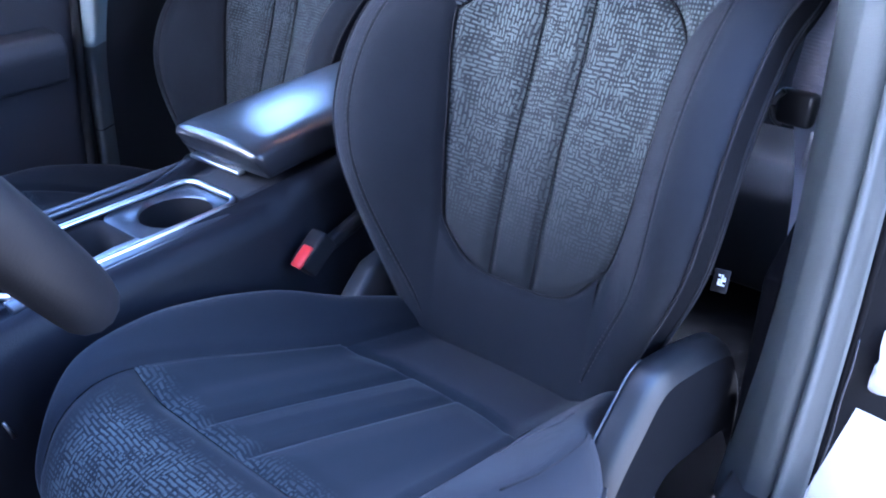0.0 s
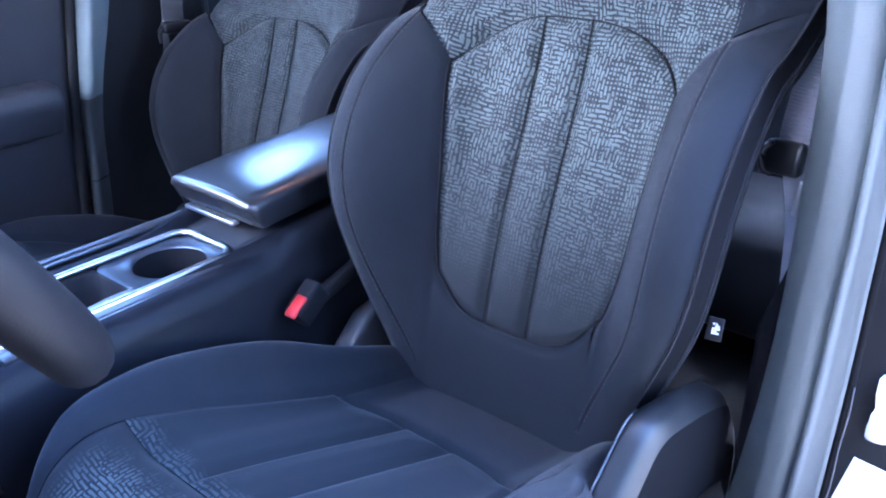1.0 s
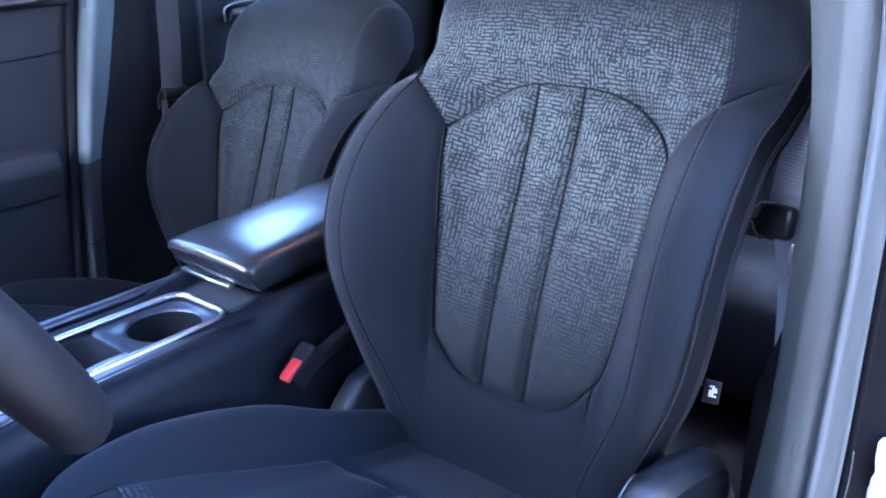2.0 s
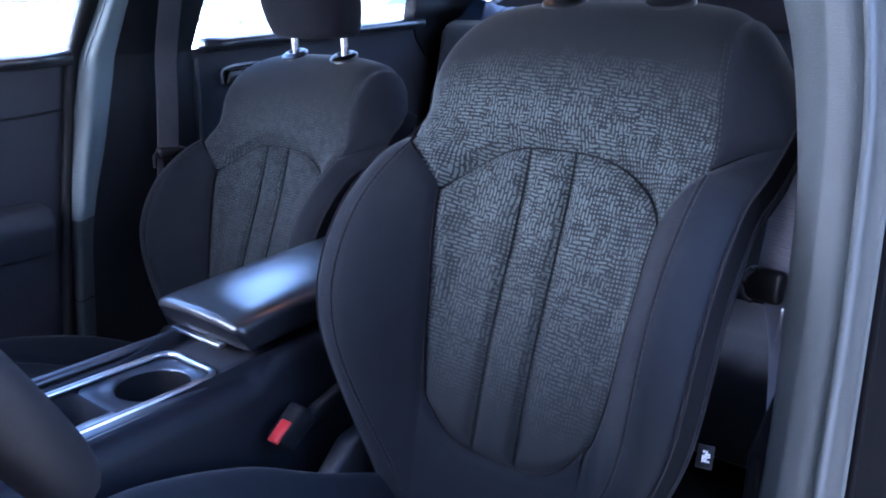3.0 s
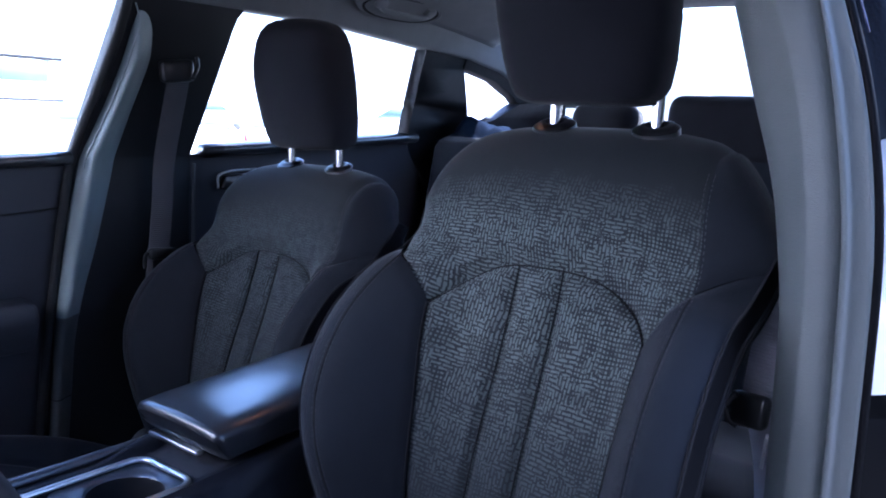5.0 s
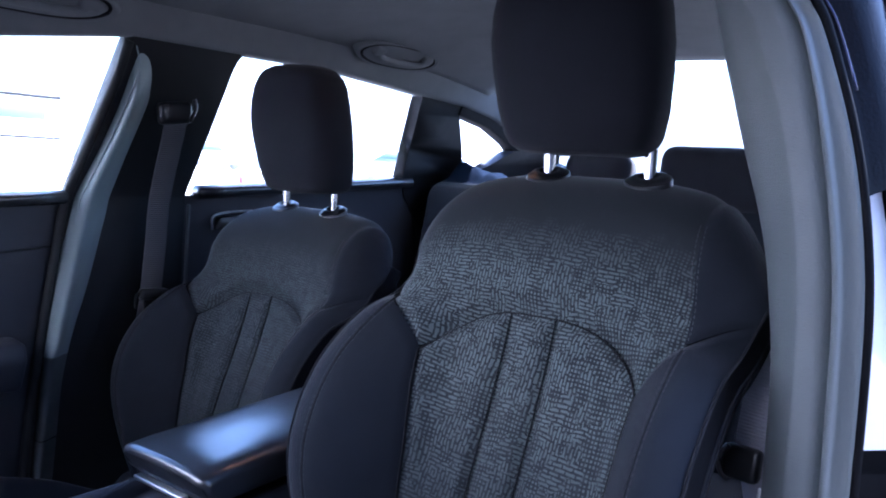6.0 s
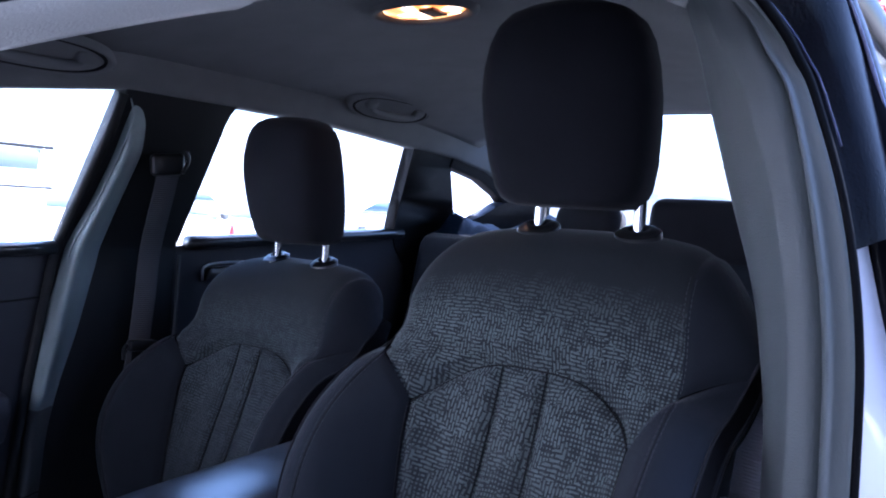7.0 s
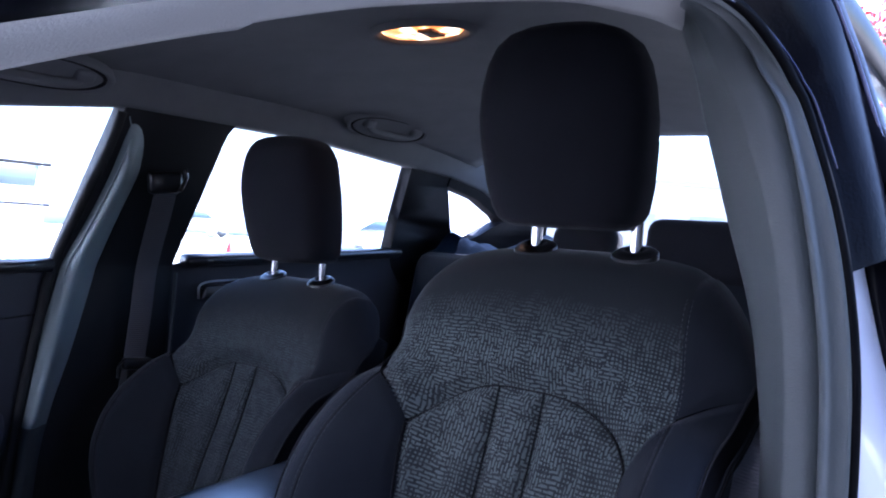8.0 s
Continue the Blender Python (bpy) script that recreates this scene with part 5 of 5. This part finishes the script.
# padded armrest lid
rows = []
for i in range(49):
    t = (i / 48) ** 1.6
    y = lerp(-0.3935, 0.03, t)
    k0 = min(1.0, (y + 0.394) / 0.008)
    nose = math.sqrt(max(0.0, 1 - (1 - k0) ** 2))
    sec = []
    for k in range(40):
        a = 2 * math.pi * k / 40
        c, d = math.cos(a), math.sin(a)
        x = CX - 0.004 + 0.089 * math.copysign(abs(c) ** 0.26, c) * lerp(0.93, 1.0, nose)
        z = 0.7005 + 0.0235 * math.copysign(abs(d) ** 0.42, d) * lerp(0.35, 1.0, nose)
        if d > 0:
            z += 0.004 * (1 - ((x - CX) / 0.09) ** 2) - 0.002 * (1 - smooth01(t / 0.1))
        under = 0.020 * smooth01((1 - d) / 2) * (1 - smooth01((y + 0.394) / 0.05))
        sec.append(Vector((x, y + under, z + 0.05 * (y + 0.39))))
    rows.append(sec)
sheet("armrest_lid", rows, VINYL, console, "black padded vinyl armrest lid", closed_b=True)
bm = bmesh.new()
vs = [bm.verts.new(p) for p in rows[0]]
bm.faces.new(vs)
part("lid_front", bm, SOFT, console, "dark front of the armrest lid")
part("latch_strip", moved(rounded_box((0.105, 0.012, 0.006), 0.002, 2), pose(CX - 0.024, -0.376, 0.677)), SATIN, console, "thin satin latch strip under the lid")

# ---- seat belts ----
def strap(name, path, width, across, mat, parent, thick=0.0014):
    """A flat webbing strap along a path; across(i) is its width's direction."""
    rows = []
    for i, p in enumerate(path):
        c = Vector(across(i)).normalized()
        d = (path[min(len(path) - 1, i + 1)] - path[max(0, i - 1)]).normalized()
        nrm = c.cross(d).normalized()
        sec = [(-0.5, 0.5), (-0.46, 1), (0.46, 1), (0.5, 0.5), (0.5, -0.5), (0.46, -1), (-0.46, -1), (-0.5, -0.5)]
        rows.append([p + c * (u * width) + nrm * (v * thick) for u, v in sec])
    return sheet(name, rows, mat, parent, closed_b=True)


buckle = thing("belt_buckle", "black belt buckle with a red release button", "belt buckle")
B_AT = pose(-0.238, -0.360, 0.582, 35)
part("buckle_housing", moved(rounded_box((0.028, 0.054, 0.034), 0.006, 3), B_AT @ pose(0, 0.006, 0)), MATTE, buckle)
part("release_button", moved(rounded_box((0.017, 0.032, 0.006), 0.002, 2), B_AT @ pose(0.003, -0.009, 0.016)), RED, buckle, "red release button")
part("stalk", moved(rounded_box((0.016, 0.10, 0.02), 0.005, 2), B_AT @ pose(-0.004, 0.06, -0.03, -20)), MATTE, buckle)

driver_belt = thing("driver_seat_belt", "grey belt webbing hanging by the B pillar with a black tongue", "seat belt", "front seat belts")
path = spline([(0.268, 0.05, 1.13), (0.242, 0.045, 1.0), (0.225, 0.035, 0.90), (0.220, 0.028, 0.80), (0.216, 0.05, 0.74), (0.212, 0.12, 0.64), (0.206, 0.18, 0.50)], 40)
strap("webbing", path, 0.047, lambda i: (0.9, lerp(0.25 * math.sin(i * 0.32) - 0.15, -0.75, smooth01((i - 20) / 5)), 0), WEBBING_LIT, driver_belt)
part("tongue", moved(rounded_box((0.046, 0.020, 0.042), 0.008, 3), pose(0.213, 0.012, 0.772, -10, 0, -8)), TRIM_GLOSSY, driver_belt, "black belt tongue")
part("tongue_blade", moved(rounded_box((0.004, 0.003, 0.045), 0.001, 1), pose(0.234, 0.012, 0.725, 0, 4)), SATIN, driver_belt, "steel tongue blade")
part("tongue_loop", tube(spline([(0.197, 0.006, 0.792), (0.187, 0.004, 0.777), (0.191, 0.006, 0.757), (0.200, 0.008, 0.750)], 14), 0.004, 8), TRIM_GLOSSY, driver_belt)

passenger_belt = thing("passenger_seat_belt", "grey belt webbing on the far B pillar with a black tongue", "seat belt", "front seat belts")
path = spline([(MID - wall_x(z) + 0.05, y, z) for y, z in ((0.010, 1.17), (0.014, 1.12), (0.022, 1.0), (0.014, 0.9), (0.004, 0.80), (-0.007, 0.70), (-0.01, 0.5))], 40)
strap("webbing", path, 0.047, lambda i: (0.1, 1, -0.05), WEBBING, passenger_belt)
part("upper_guide", moved(rounded_box((0.022, 0.075, 0.045), 0.010, 3), pose(MID - wall_x(1.18) + 0.044, 0.006, 1.176, 6)), TRIM_GLOSSY, passenger_belt, "black upper belt guide")
part("guide_loop", tube(spline([(MID - wall_x(1.18) + 0.059, 0.031, 1.161), (MID - wall_x(1.18) + 0.061, 0.043, 1.186), (MID - wall_x(1.18) + 0.059, 0.041, 1.206)], 10), 0.004, 8, up=(1, 0, 0)), TRIM_GLOSSY, passenger_belt)
part("tongue", moved(rounded_box((0.020, 0.066, 0.024), 0.007, 3), pose(MID - 0.69 + 0.056, 0.008, 0.80, -4)), TRIM_GLOSSY, passenger_belt, "black belt tongue")
part("tongue_blade", moved(rounded_box((0.004, 0.026, 0.05), 0.001, 1), pose(MID - 0.69 + 0.054, 0.0, 0.765)), TRIM, passenger_belt)
part("tongue_loop", tube(spline([(MID - 0.631, -0.028, 0.805), (MID - 0.629, -0.036, 0.795), (MID - 0.631, -0.034, 0.775)], 10), 0.004, 8, up=(1, 0, 0)), TRIM_GLOSSY, passenger_belt)

# ---- steering wheel ----
wheel = thing("steering_wheel", "black leather steering wheel", "steering wheel")
W_AT = pose(-0.008, -0.866, 0.998, 31)
rim = [W_AT @ Vector((0.19 * math.sin(a), 0, -0.19 * math.cos(a))) for a in [2 * math.pi * k / 96 for k in range(96)]]
part("rim", tube(rim, 0.0165, 14, closed=True, up=(0.0, 0.857, 0.515)), LEATHER, wheel, "black leather rim")
part("hub", moved(rounded_box((0.17, 0.05, 0.13), 0.03, 4), W_AT @ pose(0, -0.02, 0)), TRIM, wheel)
for a in (90, 180, 270):
    m = W_AT @ pose(0, 0, 0, 0, a, 0) @ pose(0, -0.02, 0.115)
    part("spoke", moved(rounded_box((0.045, 0.02, 0.11), 0.008, 3), m), TRIM, wheel)
part("column", tube([W_AT @ Vector((0, -0.03 - 0.07 * k, 0)) for k in range(6)], 0.045, 16), TRIM, wheel)

# ---- dome lamp ----
lamp = thing("dome_lamp", "glowing amber dome lamp in a dark recess", "dome lamp")
LX, LY, LZ = -0.365, 0.083, 1.440
sheet("bezel", [[Vector((LX + r * 0.105 * math.cos(a), LY + r * 0.062 * math.sin(a), LZ + z)) for a in [2 * math.pi * k / 40 for k in range(40)]]
                for r, z in ((1.0, 0.006), (0.98, -0.004), (0.90, -0.006), (0.80, 0.0), (0.74, 0.006))], HANDLE, lamp, "grey lamp bezel", closed_b=True)
lens = sheet("lens", [[Vector((LX + r * 0.080 * math.cos(a), LY + r * 0.046 * math.copysign(abs(math.sin(a)) ** 0.8, math.sin(a)), LZ + z)) for a in [2 * math.pi * k / 40 for k in range(40)]]
                      for r, z in ((1.0, 0.006), (0.9, 0.0), (0.6, -0.004), (0.3, -0.005), (0.0, -0.005))], LAMP_LENS, lamp, "amber glowing lens", closed_b=True)
part("switch", moved(rounded_box((0.03, 0.04, 0.006), 0.002, 2), pose(LX + 0.03, LY - 0.012, LZ - 0.006)), LAMP_SWITCH, lamp, "lamp switch")

# ---- labels on the jamb ----
for name, cat_label, x0, y0, z0, w, h, mat in (
    ("placard", "white paper placard on the door jamb", 0.409, -0.137, 0.405, 0.10, 0.20, LABEL_WHITE),
):
    ob = part(name, moved(rounded_box((w, 0.001, h), 0.0004, 1), pose(x0, y0, z0, 0, 10.5, 6)), mat)
    tagged(ob, cat_label, "label")

# ---- driver door, swung open ----
open_door = thing("driver_door", "open driver door with dark soft inner skin", "car door", at=(0.40, -1.27, 0))
bm = prism([(0.0, 0.28), (0.0, 0.95), (0.5, 0.98), (1.05, 1.0), (1.08, 0.6), (1.0, 0.28)], -0.03, 0.05, "y", 0.015, 3)
part("door_skin", moved(bm, pose(0, 0, 0, 0, 0, 31)), SOFT, open_door, "dark soft door skin")

# ---- outside ----
rows = [[(x, y, 0.0) for y in (-400, -20, -5, 0, 5, 20, 400)] for x in (-400, -20, -5, 0, 5, 20, 400)]
ground = sheet("ground", rows, ASPHALT)
tagged(ground, "dark asphalt ground round the car", "ground", kind="structure")
for k, (x0, x1, y0, y1) in enumerate(((-120, -7, -60, 120), (-7, 60, 9, 120))):
    slab = part("pavement", prism([(x0, y0), (x1, y0), (x1, y1), (x0, y1)], -0.1, 0.03 + 0.004 * k, "z", 0.01), CONCRETE)
    tagged(slab, "pale concrete apron of the car park", "pavement", kind="structure")

cone = thing("traffic_cone", "small red traffic cone on the car park", "traffic cone", at=(-19.0, 14.6, 0.03))
part("cone_base", moved(rounded_box((0.28, 0.28, 0.03), 0.01, 2), pose(0, 0, 0.015)), RED, cone)
sheet("cone_body", [[Vector((r * math.cos(a), r * math.sin(a), z)) for a in [2 * math.pi * k / 24 for k in range(24)]] for r, z in ((0.11, 0.03), (0.10, 0.05), (0.06, 0.24), (0.025, 0.40), (0.0, 0.405))], RED, cone, "red cone body", closed_b=True)


def parked_car(name, label, at, turn, paint, length=4.4, height=1.45, van=False):
    """A plain parked car: body, glass band, wheels and a bumper line."""
    c = thing(name, label, "car", "parked cars", at=at)
    c.rotation_euler = (0, 0, radians(turn))
    hw = 0.86
    if van:
        side = [(0, 0.35), (0, 1.0), (0.5, 1.1), (1.1, 1.75), (1.5, height), (length - 0.05, height), (length, 0.35)]
        glass = [(1.3, 1.36), (1.5, 1.66), (4.86, 1.66), (4.82, 1.36)]
    else:
        side = [(0, 0.35), (0.02, 0.68), (0.35, 0.82), (1.15, 0.92), (1.85, height - 0.04), (2.4, height), (3.2, height - 0.05), (3.85, 1.02), (length - 0.05, 0.95), (length, 0.35)]
        glass = [(1.32, 0.97), (1.9, height - 0.1), (2.4, height - 0.07), (3.1, height - 0.11), (3.6, 1.0)]
    body = part("body", prism(side, -hw, hw, "y", 0.07, 3), paint, c)
    for m in (body,):
        for v in m.data.vertices:
            if v.co.z > 0.98:
                v.co.y *= 1 - 0.16 * (v.co.z - 0.98) / 0.45 if not van else 0.95
            v.co.x, v.co.y, v.co.z = v.co.y, v.co.x, v.co.z
    for sgn in (1, -1):
        bm = prism(glass, -0.01, 0.01, "y", 0)
        for v in bm.verts:
            yy = sgn * (hw * (1 - 0.16 * max(0, v.co.z - 0.98) / 0.45 if not van else 0.95) + 0.008) + v.co.y
            v.co = Vector((yy, v.co.x, v.co.z))
        part("side_window", bm, CAR_GLASS, c, "dark side glass")
        part("sill_trim", moved(rounded_box((0.02, length * (0.62 if not van else 0.98), 0.035), 0.006, 2), pose(sgn * (hw + 0.005 if not van else hw * 0.95 + 0.02), length * (0.5 if not van else 0.52), 0.92 if not van else 1.10)), RUBBER, c, "dark trim line")
        if van:
            part("window_trim", moved(rounded_box((0.03, 3.75, 0.05), 0.006, 2), pose(sgn * (hw * 0.95 + 0.02), 3.17, 1.70)), RUBBER, c, "dark trim line over the glass")
        for y in (0.85, length - 0.9):
            ring = [[Vector((sgn * (hw - 0.1 + d), y + r * math.cos(a), 0.32 + r * math.sin(a))) for a in [2 * math.pi * k / 28 for k in range(28)]]
                    for r, d in ((0.0, 0.10), (0.19, 0.10), (0.20, 0.115), (0.30, 0.115), (0.32, 0.09), (0.32, -0.09), (0.0, -0.09))]
            sheet("wheel", ring, TYRE, c, "wheel paled for overexposure", closed_b=True)
    return c


CAR_GLASS = grained(material("parked_car_glass", (0.10, 0.14, 0.15), 0.1), (0.10, 0.14, 0.15), 2, 0.1, 0.0, 50)
CAR_WHITE = grained(material("white_car_paint", (0.8, 0.8, 0.8), 0.3), (0.8, 0.8, 0.8), 2, 0.05, 0.0, 50)
CAR_PALE = grained(material("pale_silver_paint", (0.6, 0.62, 0.64), 0.3, 0.2), (0.6, 0.62, 0.64), 2, 0.05, 0.0, 50)
parked_car("parked_van", "white van parked across the car park", (-12.3, 0.15, 0.03), 0, CAR_WHITE, 5.0, 1.95, True)
parked_car("parked_car", "white parked car beyond the traffic cone", (-39.0, 25.5, 0.03), -60, CAR_WHITE)
parked_car("parked_car", "pale silver parked car in a far row", (-29.0, 34.0, 0.03), -48, CAR_PALE)
parked_car("parked_car", "white parked car at the end of a row", (-22.5, 22.5, 0.03), -60, CAR_WHITE)

# unseen white wall added ahead of the car to bounce sunlight into the cabin
WALL_GREY = grained(material("grey_render", (0.07, 0.07, 0.075), 0.9), (0.07, 0.07, 0.075), 1.5, 0.2, 0.5, 80)
front_wall = part("bounce_wall", prism([(-30, 0.0), (-30, 6.0), (30, 6.0), (30, 0.0)], -8.3, -8.0, "y", 0.02), CAR_WHITE)
tagged(front_wall, "unseen pale wall added ahead of the car to bounce light", "wall", kind="structure")
# unseen dark wall, added to hold back light from the open door's side
side_wall = part("blocking_wall", prism([(-8.0, 0.0), (-8.0, 9.0), (-0.4, 9.0), (-0.4, 0.0)], 1.9, 2.1, "x", 0.02), WALL_GREY)
tagged(side_wall, "unseen tall dark wall added beside the car to block light", "wall", kind="structure")

# low pale building behind the car park
hall = thing("far_building", "long pale rendered building behind the car park", "building", at=(-34, 40, 0.03))
hall.rotation_euler = (0, 0, radians(38))
part("wall", prism([(-30, 0), (-30, 5.2), (30, 5.2), (30, 0)], 0, 8, "y", 0.05), CAR_WHITE, hall, "pale rendered wall")
part("roof_edge", moved(rounded_box((60.6, 8.6, 0.35), 0.05, 2), pose(0, 4, 5.4)), CAR_PALE, hall, "grey roof edge")
for k in range(12):
    win = moved(rounded_box((2.4, 0.1, 1.3), 0.03, 2), pose(-26 + 4.7 * k, -0.03, 2.6))
    part("window", win, CAR_PALE, hall, "pale glazed window")


# red-leaved tree behind the car
TREE_LEAF = grained(material("red_leaves", (0.42, 0.06, 0.05), 0.6), (0.42, 0.06, 0.05), 6, 0.5, 0.0, 50)
BARK = grained(material("bark", (0.12, 0.09, 0.07), 0.9), (0.12, 0.09, 0.07), 12, 0.3, 0.8, 60)
tree = thing("tree", "small tree with red leaves behind the car", "tree", at=(-1.6, 13.0, 0.03))
part("trunk", tube(spline([(0, 0, 0), (0.05, 0.03, 1.0), (0.0, 0.1, 2.0), (0.08, 0.05, 3.2), (0.05, 0.0, 4.6)], 20), 0.10, 10), BARK, tree)
rng = random.Random(5)
tips = []
for k in range(14):
    z0 = rng.uniform(1.7, 4.0)
    a = k * 2.4 + rng.uniform(-0.3, 0.3)
    reach = rng.uniform(0.9, 1.9) * (1 - 0.35 * (z0 - 1.7) / 2.3)
    end = Vector((reach * math.cos(a), reach * math.sin(a), z0 + rng.uniform(0.5, 1.4)))
    path = spline([(0.04, 0.05, z0), end * 0.5 + Vector((0, 0, z0 * 0.5 + 0.1)), end], 8)
    part("limb", tube(path, 0.03, 6), BARK, tree)
    tips += [p for p in path[3:]]
verts, faces = [], []
for p in tips:
    for _ in range(46):
        c = p + Vector((rng.gauss(0, 0.30), rng.gauss(0, 0.30), rng.gauss(0.05, 0.24)))
        u = Vector((rng.uniform(-1, 1), rng.uniform(-1, 1), rng.uniform(-1, 1))).normalized()
        v = u.orthogonal().normalized() * rng.uniform(0.02, 0.04)
        u *= rng.uniform(0.04, 0.07)
        n = len(verts)
        verts += [tuple(c - u), tuple(c + v), tuple(c + u), tuple(c - v)]
        faces.append((n, n + 1, n + 2, n + 3))
me = bpy.data.meshes.new("crown")
me.from_pydata(verts, [], faces)
finish("crown", me, TREE_LEAF, tree, "loose crown of red leaves", smooth=False)
